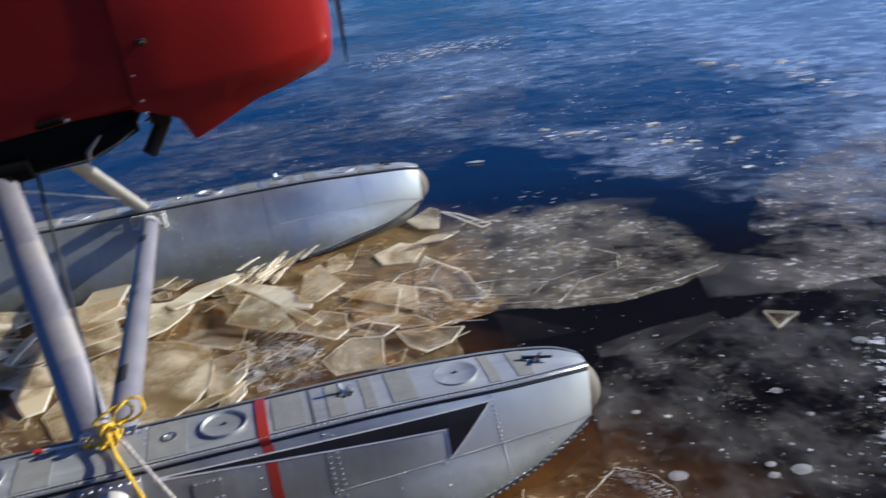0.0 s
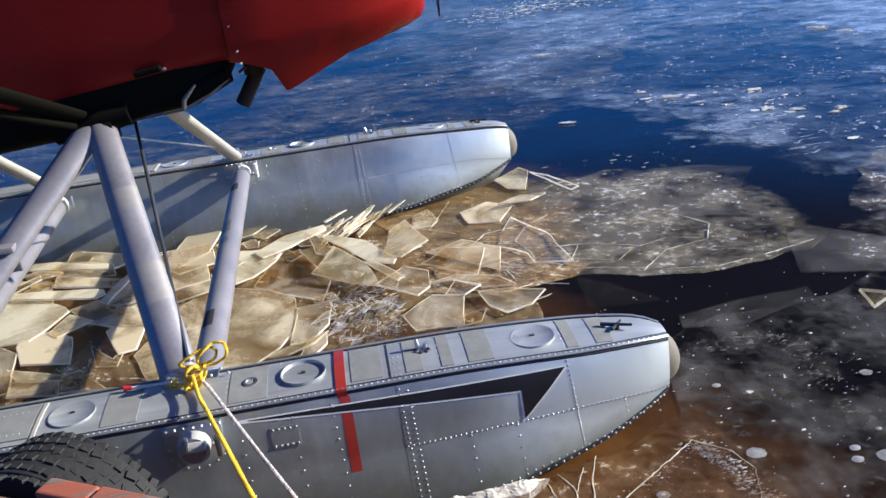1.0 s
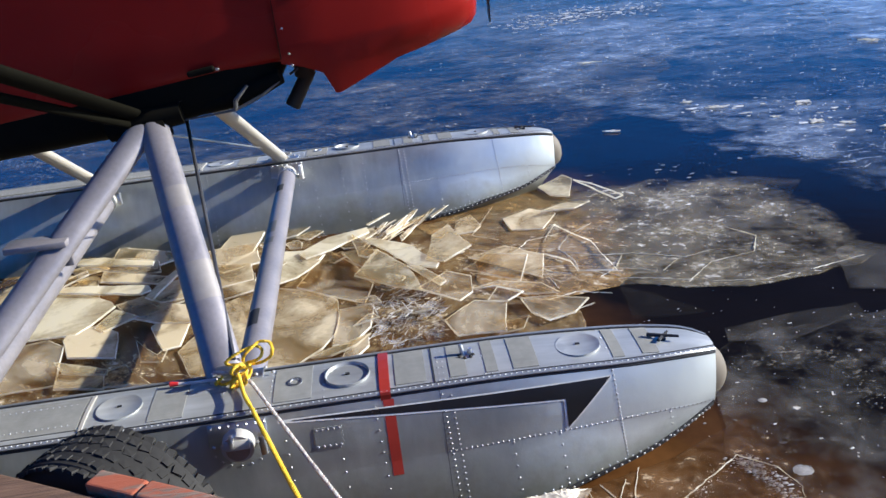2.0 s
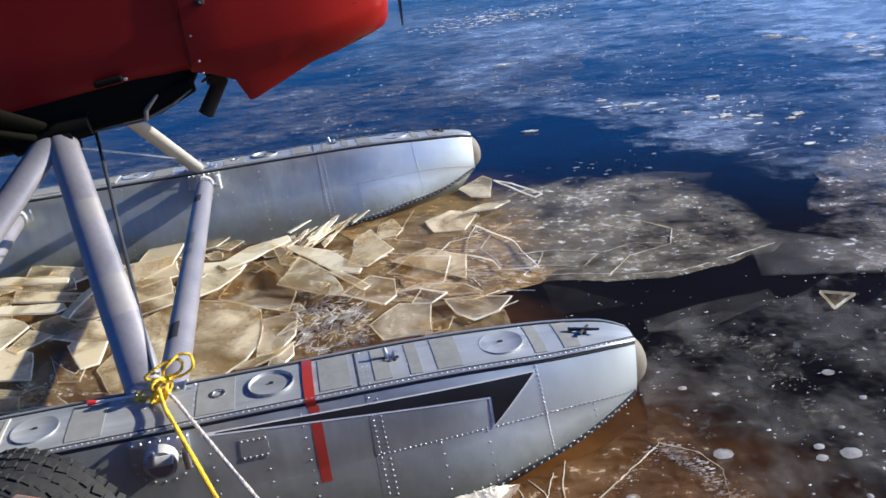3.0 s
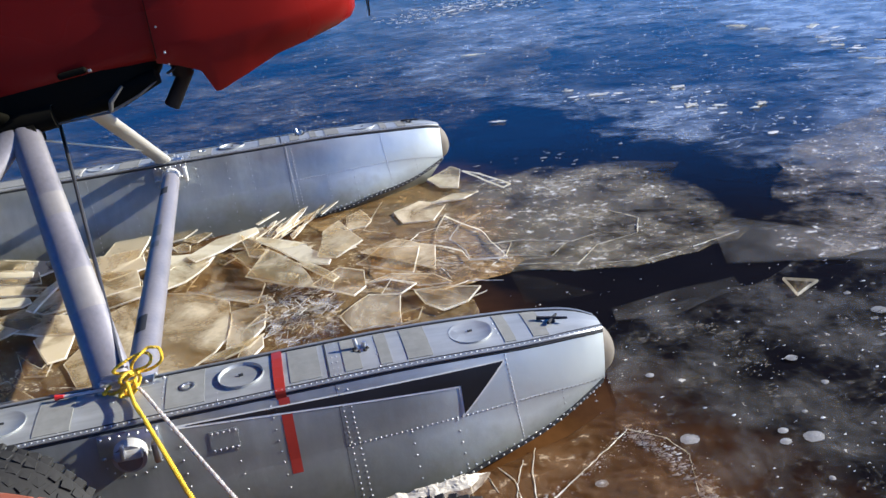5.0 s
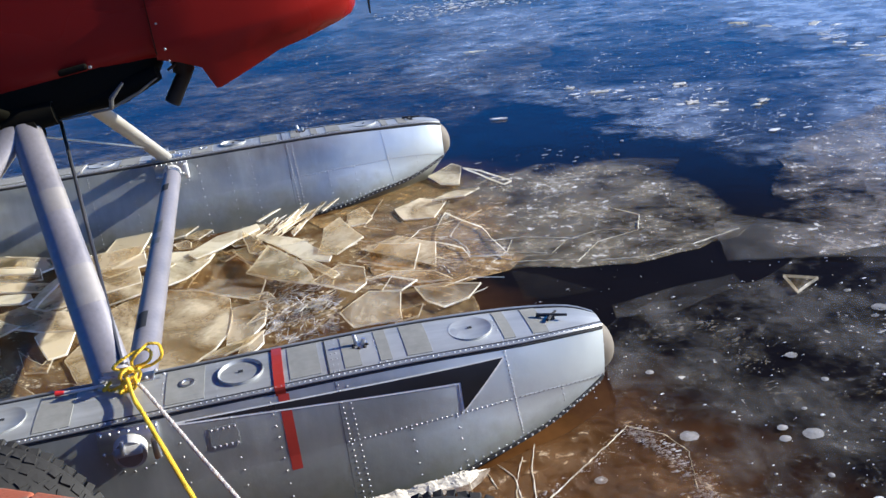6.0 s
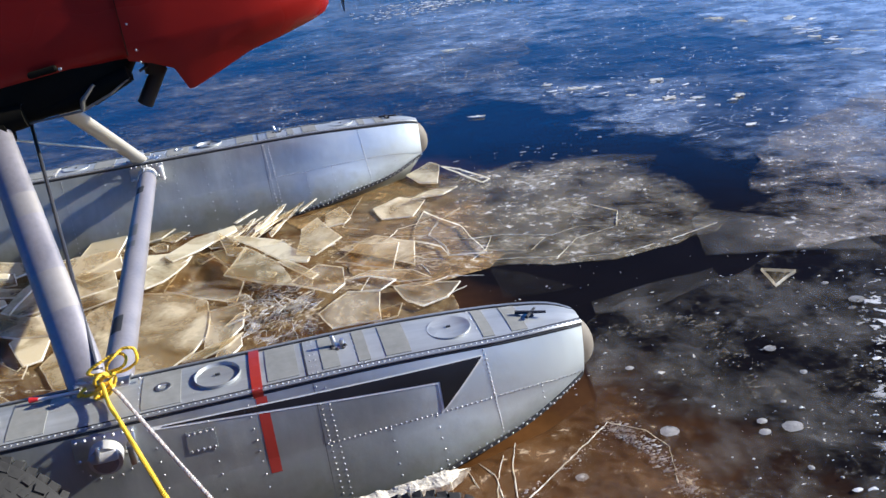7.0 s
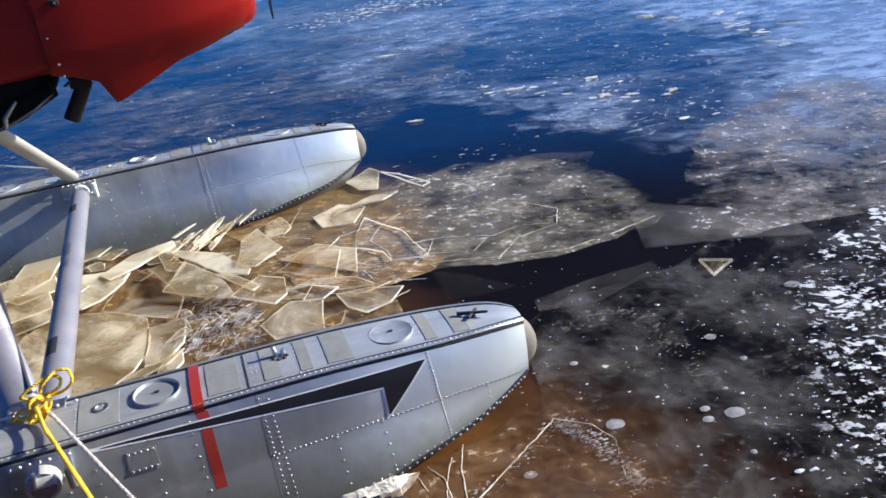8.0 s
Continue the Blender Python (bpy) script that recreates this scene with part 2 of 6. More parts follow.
def plate_material(name, lo, hi, fac=(0.35, 0.8), rough=0.2, glow=0.35, tint=(0.96, 0.90, 0.80)):
    """Broken plate ice: cloudy, half clear, lets the low sun through; varied from plate to plate."""
    k = Mat(name).set(Roughness=rough, IOR=1.31)
    rnd = k.add("ShaderNodeObjectInfo").outputs["Random"]
    pos = k.coords((1, 1, 1), 0, True)
    off = k.add("ShaderNodeVectorMath")
    off.operation = "ADD"
    k.link(pos, off.inputs[0])
    cmb = k.add("ShaderNodeCombineXYZ")
    k.link(k.math("MULTIPLY", rnd, 9.0), cmb.inputs[0])
    k.link(k.math("MULTIPLY", rnd, 5.0), cmb.inputs[1])
    k.link(cmb.outputs[0], off.inputs[1])
    pos = off.outputs[0]
    cloud = k.noise(3.6, 6, 0.55, pos, 1.0)
    frost = k.noise(38, 4, 0.6, pos, 0.6)
    grain = k.noise(150, 3, 0.6, pos)
    mp = k.add("ShaderNodeMapping")
    mp.inputs["Scale"].default_value, mp.inputs["Rotation"].default_value = (0.25, 2.2, 1), (0, 0, 0.6)
    k.link(pos, mp.inputs[0])
    scratch = k.noise(26, 4, 0.6, mp.outputs[0])
    mixed = k.math("ADD", k.math("ADD", k.math("MULTIPLY", cloud, 0.84), k.math("MULTIPLY", frost, 0.13)), k.math("MULTIPLY", grain, 0.03))
    tone = k.mix(k.ramp(k.math("ADD", mixed, k.math("MULTIPLY", k.math("SUBTRACT", rnd, 0.5), 0.16)), (0.36, 0.0), (0.62, 1.0)), lo, hi)
    tone = k.mix(k.ramp(scratch, (0.64, 0.0), (0.76, 0.35)), tone, (0.88, 0.84, 0.74))
    # fine trapped air
    tone = k.mix(k.math("MULTIPLY", k.ramp(k.noise(85, 3, 0.6, pos, 0.4), (0.60, 0.0), (0.68, 0.55)), k.ramp(cloud, (0.42, 0.1), (0.6, 1.0))), tone, (0.95, 0.93, 0.86))
    k.colour(tone)
    f = k.math("ADD", mixed, k.math("MULTIPLY", k.math("SUBTRACT", rnd, 0.5), 0.22))
    k.bump(k.math("ADD", k.math("MULTIPLY", cloud, 0.7), k.math("MULTIPLY", frost, 0.30)), 0.18, 0.006)
    glowing, both = k.add("ShaderNodeBsdfTranslucent"), k.add("ShaderNodeMixShader")
    k.link(tone, glowing.inputs[0])
    both.inputs[0].default_value = glow
    k.link(k.b.outputs[0], both.inputs[1])
    k.link(glowing.outputs[0], both.inputs[2])
    clear, out = k.add("ShaderNodeBsdfTransparent"), k.add("ShaderNodeMixShader")
    clear.inputs[0].default_value = (*tint, 1)
    k.link(k.ramp(f, (0.36, fac[0]), (0.62, fac[1])), out.inputs[0])
    k.link(clear.outputs[0], out.inputs[1])
    k.link(both.outputs[0], out.inputs[2])
    k.link(out.outputs[0], k.out.inputs[0])
    return k.m


M_WATER = water_material()
# drifting ice whose bluish tone holds the reflected sky
M_FAR = sheet_material("drifting_sheet_ice", (0.15, 0.19, 0.27), (0.42, 0.50, 0.62), (0.39, 0.65), 0.46, (0.63, 0.66), 0.22, 1.4, 3.0, (0.88, 0.89, 0.90), (0.92, 0.38, 3.30, 0.34), weights=(0.30, 0.36, 0.34), gaps=True, veins=0.5, gloss=0.9)
M_VEIL = sheet_material("veil_ice", (0.07, 0.062, 0.06), (0.26, 0.245, 0.235), (0.42, 0.64), 0.34, (0.64, 0.67), 0.22, 1.6, 5.0, (0.80, 0.80, 0.80), (-0.75, 0.66, 0.80, 0.22), weights=(0.28, 0.36, 0.36), gaps=True, veins=0.5)
# thin ice with the far water's bright sky sheen painted into its colour
M_PALE = sheet_material("pale_drift_ice", (0.18, 0.24, 0.35), (0.44, 0.54, 0.68), (0.33, 0.64), 0.64, (0.64, 0.67), 0.22, 1.6, 9.0, (0.88, 0.89, 0.90), (0.92, -0.05, 3.7, 0.6), weights=(0.40, 0.34, 0.26), gloss=0.9)
M_FLOE = sheet_material("grey_brown_floe_ice", (0.106, 0.084, 0.049), (0.375, 0.323, 0.216), (0.38, 0.58), 0.42, (0.575, 0.62), 0.3, 1.15, 7.0, (0.72, 0.71, 0.67), ((-0.90, -0.20, -2.60, 0.24), (-0.25, -0.97, -2.66, 0.17)), weights=(0.30, 0.36, 0.34), veins=0.45)
M_RUSTFLOE = sheet_material("rust_brown_floe_ice", (0.17, 0.085, 0.026), (0.46, 0.30, 0.13), (0.38, 0.58), 0.52, (0.585, 0.63), 0.6, 1.2, 27.0, (0.74, 0.66, 0.50), (-0.92, 0.20, -1.12, 0.22), weights=(0.30, 0.36, 0.34), veins=0.6, gloss=0.35)
M_BLACKICE = sheet_material("black_ice", (0.07, 0.066, 0.06), (0.28, 0.265, 0.24), (0.45, 0.63), 0.26, (0.60, 0.63), 0.8, 1.0, 12.0, (0.60, 0.57, 0.52), weights=(0.5, 0.36, 0.14), veins=0.25, gloss=0.25)
M_GREYFLOE = sheet_material("grey_floe_ice", (0.12, 0.098, 0.07), (0.41, 0.36, 0.29), (0.40, 0.58), 0.44, (0.57, 0.61), 0.3, 1.1, 23.0, (0.74, 0.73, 0.70), (0.90, -0.45, 1.93, 0.32), weights=(0.30, 0.36, 0.34), veins=0.5)
M_BRASH = sheet_material("brown_brash_ice", (0.12, 0.066, 0.024), (0.40, 0.29, 0.15), (0.40, 0.60), 0.48, (0.57, 0.62), 0.9, 1.3, 41.0, (0.72, 0.66, 0.54), (-0.90, -0.30, -1.50, 0.14), weights=(0.34, 0.40, 0.26), veins=0.7, gloss=0.3)
M_LACE = sheet_material("frost_lace", (0.10, 0.10, 0.10), (0.3, 0.3, 0.29), (0.50, 0.66), 0.2, (0.532, 0.55), 0.5, 1.2, 31.0, (0.66, 0.66, 0.65), (0.86, -0.51, 2.10, 0.18), gloss=0.25)
M_BROWNICE = sheet_material("brown_shore_ice", (0.07, 0.031, 0.012), (0.23, 0.125, 0.058), (0.40, 0.58), 0.46, (0.555, 0.62), 0.5, 1.0, 17.0, (0.50, 0.40, 0.28), (-0.95, -0.05, -1.52, 0.12), weights=(0.26, 0.36, 0.38), veins=0.8, gloss=0.3)
M_PLATE = plate_material("cream_plate_ice", (0.68, 0.59, 0.37), (1.0, 0.95, 0.76), (0.18, 0.64), 0.08, 0.30)
M_AMBER = plate_material("amber_plate_ice", (0.38, 0.265, 0.12), (0.94, 0.83, 0.60), (0.14, 0.66), 0.10, 0.22)
M_CLEAR = plate_material("clear_plate_ice", (0.40, 0.325, 0.21), (0.90, 0.82, 0.64), (0.03, 0.34), 0.10, 0.14)
M_BLUECLEAR = plate_material("bluish_clear_ice", (0.10, 0.11, 0.12), (0.42, 0.43, 0.44), (0.01, 0.10), 0.10, 0.1, (0.98, 0.975, 0.97))
M_FILM = plate_material("thin_film_ice", (0.17, 0.155, 0.13), (0.36, 0.34, 0.30), (0.02, 0.09), 0.10, 0.1, (0.985, 0.98, 0.975))
M_NEEDLE = plate_material("needle_ice", (0.44, 0.45, 0.48), (1.0, 1.0, 1.0), (0.03, 0.36), 0.05, 0.2, (0.97, 0.95, 0.93))
M_FLAKE = plate_material("frost_crystal", (0.62, 0.63, 0.65), (0.93, 0.93, 0.93), (0.30, 0.95), 0.4, 0.2)
M_EDGE = plate_material("broken_ice_edge", (0.92, 0.87, 0.74), (0.99, 0.97, 0.90), (0.30, 0.92), 0.3, 0.4)
M_BUBBLE = plate_material("white_air_bubble", (0.16, 0.16, 0.155), (0.45, 0.44, 0.42), (0.08, 0.66), 0.4, 0.0)
M_VEIN = plate_material("tan_vein_ice", (0.14, 0.125, 0.105), (0.36, 0.33, 0.28), (0.02, 0.42), 0.5, 0.1)
M_SLUSH = plain("crushed_slush", (0.58, 0.53, 0.45), 0.6, grain=70, vary=0.2, bump=0.8)


# ---- mesh helpers ----
def part(name, bm, material, parent=None, label="", smooth=False):
    me = bpy.data.meshes.new(name)
    bmesh.ops.recalc_face_normals(bm, faces=bm.faces)
    bm.to_mesh(me)
    bm.free()
    for m in material if isinstance(material, (list, tuple)) else (material,):
        me.materials.append(m)
    if smooth:
        me.shade_smooth()
        me.set_sharp_from_angle(angle=radians(38))
    ob = new(name, me)
    if parent is not None:
        ob.parent = parent
    if label:
        ob["label"] = label
    return ob


def frame_along(d):
    d = Vector(d).normalized()
    return d.to_track_quat("Z", "Y").to_matrix().to_4x4()


def add_box(bm, size, m=Matrix(), bevel=0.0):
    g = bmesh.ops.create_cube(bm, size=1.0, matrix=m @ Matrix.Diagonal((*size, 1)))
    if bevel:
        es = list({e for v in g["verts"] for e in v.link_edges})
        bmesh.ops.bevel(bm, geom=es, offset=bevel, segments=2, affect="EDGES", profile=0.5)


def add_tube(bm, a, b, r1, r2=None, seg=16, flat=1.0, side=(1, 0, 0)):
    """A tube from a to b; flat below 1 squeezes it across the way named by side."""
    a, b = Vector(a), Vector(b)
    d = (b - a).normalized()
    u = (Vector(side) - d * d.dot(Vector(side))).normalized()
    v = d.cross(u)
    r2 = r1 if r2 is None else r2
    rings = []
    for p, r in ((a, r1), (b, r2)):
        rings.append([bm.verts.new(p + u * (r * math.cos(k)) + v * (r * flat * math.sin(k))) for k in (2 * math.pi * i / seg for i in range(seg))])
    for i in range(seg):
        bm.faces.new((rings[0][i], rings[0][(i + 1) % seg], rings[1][(i + 1) % seg], rings[1][i]))
    bm.faces.new(rings[0][::-1])
    bm.faces.new(rings[1])


def tube_obj(name, a, b, r, mat, parent, r2=None, seg=16, flat=1.0, side=(1, 0, 0), label=""):
    bm = bmesh.new()
    add_tube(bm, a, b, r, r2, seg, flat, side)
    return part(name, bm, mat, parent, label, True)


def add_dome(bm, p, normal, r, h, seg=8):
    """A round rivet head."""
    m = Matrix.Translation(p) @ frame_along(normal)
    rings = [[bm.verts.new(m @ Vector((r * q * math.cos(k), r * q * math.sin(k), h * z))) for k in (2 * math.pi * i / seg for i in range(seg))] for q, z in ((1.0, 0.0), (0.85, 0.55), (0.5, 0.88))]
    top = bm.verts.new(m @ Vector((0, 0, h)))
    for a, b in zip(rings, rings[1:]):
        for i in range(seg):
            bm.faces.new((a[i], a[(i + 1) % seg], b[(i + 1) % seg], b[i]))
    for i in range(seg):
        bm.faces.new((rings[2][i], rings[2][(i + 1) % seg], top))


def add_disc(bm, m, r, h, seg=32, dish=0.0, rim=0.0):
    """A lid: a low drum with a raised rim and a dished middle."""
    prof = [(r, 0.0), (r, h), (r - rim, h)] if rim else [(r, 0.0), (r, h)]
    if dish:
        prof += [(r - rim - 0.004, h - dish), (r * 0.3, h - dish)]
    rings = [[bm.verts.new(m @ Vector((q * math.cos(k), q * math.sin(k), z))) for k in (2 * math.pi * i / seg for i in range(seg))] for q, z in prof]
    for a, b in zip(rings, rings[1:]):
        for i in range(seg):
            bm.faces.new((a[i], a[(i + 1) % seg], b[(i + 1) % seg], b[i]))
    bm.faces.new(rings[-1])


def lerp(x, *knots):
    """Smooth reading of a short table of (x, value)."""
    if x <= knots[0][0]:
        return knots[0][1]
    for i in range(len(knots) - 1):
        (x0, v0), (x1, v1) = knots[i], knots[i + 1]
        if x <= x1:
            def slope(j):
                a, b = knots[max(0, j - 1)], knots[min(len(knots) - 1, j + 1)]
                return (b[1] - a[1]) / (b[0] - a[0])
            h, t = x1 - x0, (x - x0) / (x1 - x0)
            return ((2 * t**3 - 3 * t**2 + 1) * v0 + (t**3 - 2 * t**2 + t) * h * slope(i) + (3 * t**2 - 2 * t**3) * v1 + (t**3 - t**2) * h * slope(i + 1))
    return knots[-1][1]


# ---- water ----
WATER_Z = -0.04
bm = bmesh.new()
for v in ((-600, -600), (600, -600), (600, 900), (-600, 900)):
    bm.verts.new((*v, WATER_Z))
bm.faces.new(bm.verts)
tagged(part("water", bm, M_WATER), "dark blue lake water, brown in the shallows", "water", kind="structure")

# ---- the seaplane: floats ----
SPAN = 2.4
plane = tagged(new("seaplane"), "red seaplane on riveted bare aluminium floats, tied to a dock", "seaplane")


def deck_w(x):
    return lerp(x, (-3.6, 0.05), (-2.4, 0.11), (-0.6, 0.122), (0.2, 0.118), (0.8, 0.116), (1.1, 0.110), (1.2, 0.101), (1.3, 0.085), (1.36, 0.068), (1.41, 0.040))


def deck_z(x):
    return lerp(x, (-3.6, 0.30), (-2.0, 0.335), (0.5, 0.336), (0.8, 0.333), (1.1, 0.318), (1.3, 0.303), (1.36, 0.293), (1.41, 0.277))


def side_y(x):
    return lerp(x, (-3.6, 0.09), (-2.4, 0.17), (0.0, 0.178), (0.56, 0.174), (0.85, 0.165), (1.08, 0.148), (1.25, 0.117), (1.35, 0.080), (1.41, 0.045))


def side_z(x):
    return lerp(x, (-3.6, 0.19), (-1.0, 0.132), (0.57, 0.148), (1.08, 0.153), (1.25, 0.140), (1.41, 0.106))


def chine_y(x):
    return lerp(x, (-3.6, 0.08), (-2.4, 0.22), (0.3, 0.245), (0.8, 0.228), (1.0, 0.190), (1.1, 0.158), (1.2, 0.126), (1.3, 0.090), (1.41, 0.042))


def chine_z(x):
    return lerp(x, (-3.6, 0.1), (-2.0, -0.09), (0.3, -0.08), (0.8, -0.035), (1.0, 0.0), (1.1, 0.010), (1.2, 0.027), (1.3, 0.057), (1.41, 0.096))


def keel_z(x):
    return lerp(x, (-3.6, 0.05), (-2.0, -0.33), (0.4, -0.36), (0.9, -0.25), (1.15, -0.13), (1.3, -0.03), (1.41, 0.085))


def hull(x, v, out=0.0):
    """A point on the side, v from 0 at the gunwale to 1 at the chine, and its normal (on the side of positive y)."""
    def at(q):
        # two nearly flat panels that meet in a knuckle half way down
        u = q * 2 if q < 0.5 else q * 2 - 1
        (y0, z0), (y1, z1) = ((deck_w(x), deck_z(x)), (side_y(x), side_z(x))) if q < 0.5 else ((side_y(x), side_z(x)), (chine_y(x), chine_z(x)))
        return (y0 + (y1 - y0) * u + (0.030 if q < 0.5 else -0.008) * u * (1 - u), z0 + (z1 - z0) * u)
    y, z = at(v)
    y1, z1 = at(v + 0.02)
    n = Vector((0, -(z1 - z), y1 - y)).normalized()
    if n.y < 0:
        n = -n
    return Vector((x, y, z)) + n * out, n


def side_v(x, z):
    """The v at which the side is at height z."""
    lo, hi = 0.0, 1.0
    for _ in range(24):
        mid = (lo + hi) / 2
        if hull(x, mid)[0].z > z:
            lo = mid
        else:
            hi = mid
    return (lo + hi) / 2


def near_side(x, v, out=0.0):
    p, n = hull(x, v, out)
    return Vector((p.x, -p.y, p.z)), Vector((n.x, -n.y, n.z))


XS = [-3.6 + 0.12 * i for i in range(32)] + [0.24 + 0.03 * i for i in range(39)] + [1.405]


def float_hull():
    bm = bmesh.new()
    rows = []
    for x in XS:
        half = [Vector((x, 0, deck_z(x) + 0.010)), Vector((x, deck_w(x) * 0.55, deck_z(x) + 0.008)), Vector((x, deck_w(x), deck_z(x)))]
        half += [hull(x, v)[0] for v in (0.1, 0.2, 0.3, 0.4, 0.5, 0.515, 0.62, 0.74, 0.87, 1.0)]
        half += [Vector((x, chine_y(x) * 0.5, (chine_z(x) + keel_z(x)) / 2 + 0.01)), Vector((x, 0, keel_z(x)))]
        loop = half + [Vector((p.x, -p.y, p.z)) for p in half[-2:0:-1]]
        rows.append([bm.verts.new(p) for p in loop])
    n = len(rows[0])
    for a, b in zip(rows, rows[1:]):
        for i in range(n):
            j = (i + 1) % n
            f = bm.faces.new((a[i], a[j], b[j], b[i]))
            f.material_index = 1 if i in (0, 1, n - 2, n - 1) else 0
    bm.faces.new(rows[0])
    bm.faces.new(rows[-1][::-1])
    return bm


def ribbon(bm, pts_a, pts_b, normals, thick):
    """A thin band between two rows of points, raised along the normals."""
    lo = [[bm.verts.new(p) for p in row] for row in (pts_a, pts_b)]
    hi = [[bm.verts.new(Vector(p) + Vector(nn) * thick) for p, nn in zip(row, normals)] for row in (pts_a, pts_b)]
    k = len(pts_a)
    for i in range(k - 1):
        bm.faces.new((hi[0][i], hi[0][i + 1], hi[1][i + 1], hi[1][i]))
        bm.faces.new((lo[0][i], lo[0][i + 1], hi[0][i + 1], hi[0][i]))
        bm.faces.new((lo[1][i], lo[1][i + 1], hi[1][i + 1], hi[1][i]))
    bm.faces.new((lo[0][0], lo[1][0], hi[1][0], hi[0][0]))
    bm.faces.new((lo[0][-1], lo[1][-1], hi[1][-1], hi[0][-1]))


def span_xs(a, b, step=0.03):
    n = max(1, round((b - a) / step))
    return [a + (b - a) * i / n for i in range(n + 1)]


def gunwale(sign, y_in, y_out, z_lo, z_hi):
    bm = bmesh.new()
    rings = []
    for x in span_xs(-3.5, 1.405, 0.035):
        w, z = deck_w(x), deck_z(x)
        rings.append([bm.verts.new((x, sign * (w + yy), z + zz)) for yy, zz in ((y_in, z_lo), (y_out, z_lo), (y_out + 0.001, (z_lo + z_hi) / 2), (y_out - 0.003, z_hi), (y_in, z_hi))])
    for a, b in zip(rings, rings[1:]):
        for i in range(5):
            bm.faces.new((a[i], a[(i + 1) % 5], b[(i + 1) % 5], b[i]))
    bm.faces.new(rings[0])
    bm.faces.new(rings[-1][::-1])
    return bm


def deck_patch(x0, x1, y0, y1, thick, base=0.0):
    """A thin pad that follows the crowned deck."""
    bm = bmesh.new()
    xs = span_xs(x0, x1, 0.03)
    ys = [y0 + (y1 - y0) * j / 8 for j in range(9)]

    def top(x, y):
        w, a = deck_w(x), abs(y)
        crown = 0.010 - 0.002 * a / (0.55 * w) if a < 0.55 * w else 0.008 * (1 - (a - 0.55 * w) / (0.45 * w))
        return deck_z(x) + crown + base + 0.0008
    hi = [[bm.verts.new((x, y, top(x, y) + thick)) for y in ys] for x in xs]
    lo = [[bm.verts.new((x, y, top(x, y) - 0.001)) for y in ys] for x in xs]
    for i in range(len(xs) - 1):
        for j in range(8):
            bm.faces.new((hi[i][j], hi[i + 1][j], hi[i + 1][j + 1], hi[i][j + 1]))
        for j in (0, 8):
            bm.faces.new((lo[i][j], lo[i + 1][j], hi[i + 1][j], hi[i][j]))
    for i in (0, -1):
        for j in range(8):
            bm.faces.new((lo[i][j], lo[i][j + 1], hi[i][j + 1], hi[i][j]))
    return bm


def side_patch(top_fn, bot_fn, x0, x1, lift, thick, rows=6):
    """A skin on the near side between two heights given along x."""
    bm = bmesh.new()
    xs = span_xs(x0, x1, 0.02)
    grid = []
    for x in xs:
        va, vb = side_v(x, top_fn(x)), side_v(x, bot_fn(x))
        grid.append([bm.verts.new(near_side(x, va + (vb - va) * j / rows, lift + thick)[0]) for j in range(rows + 1)])
    for a, b in zip(grid, grid[1:]):
        for i in range(rows):
            bm.faces.new((a[i], a[i + 1], b[i + 1], b[i]))
    return bm


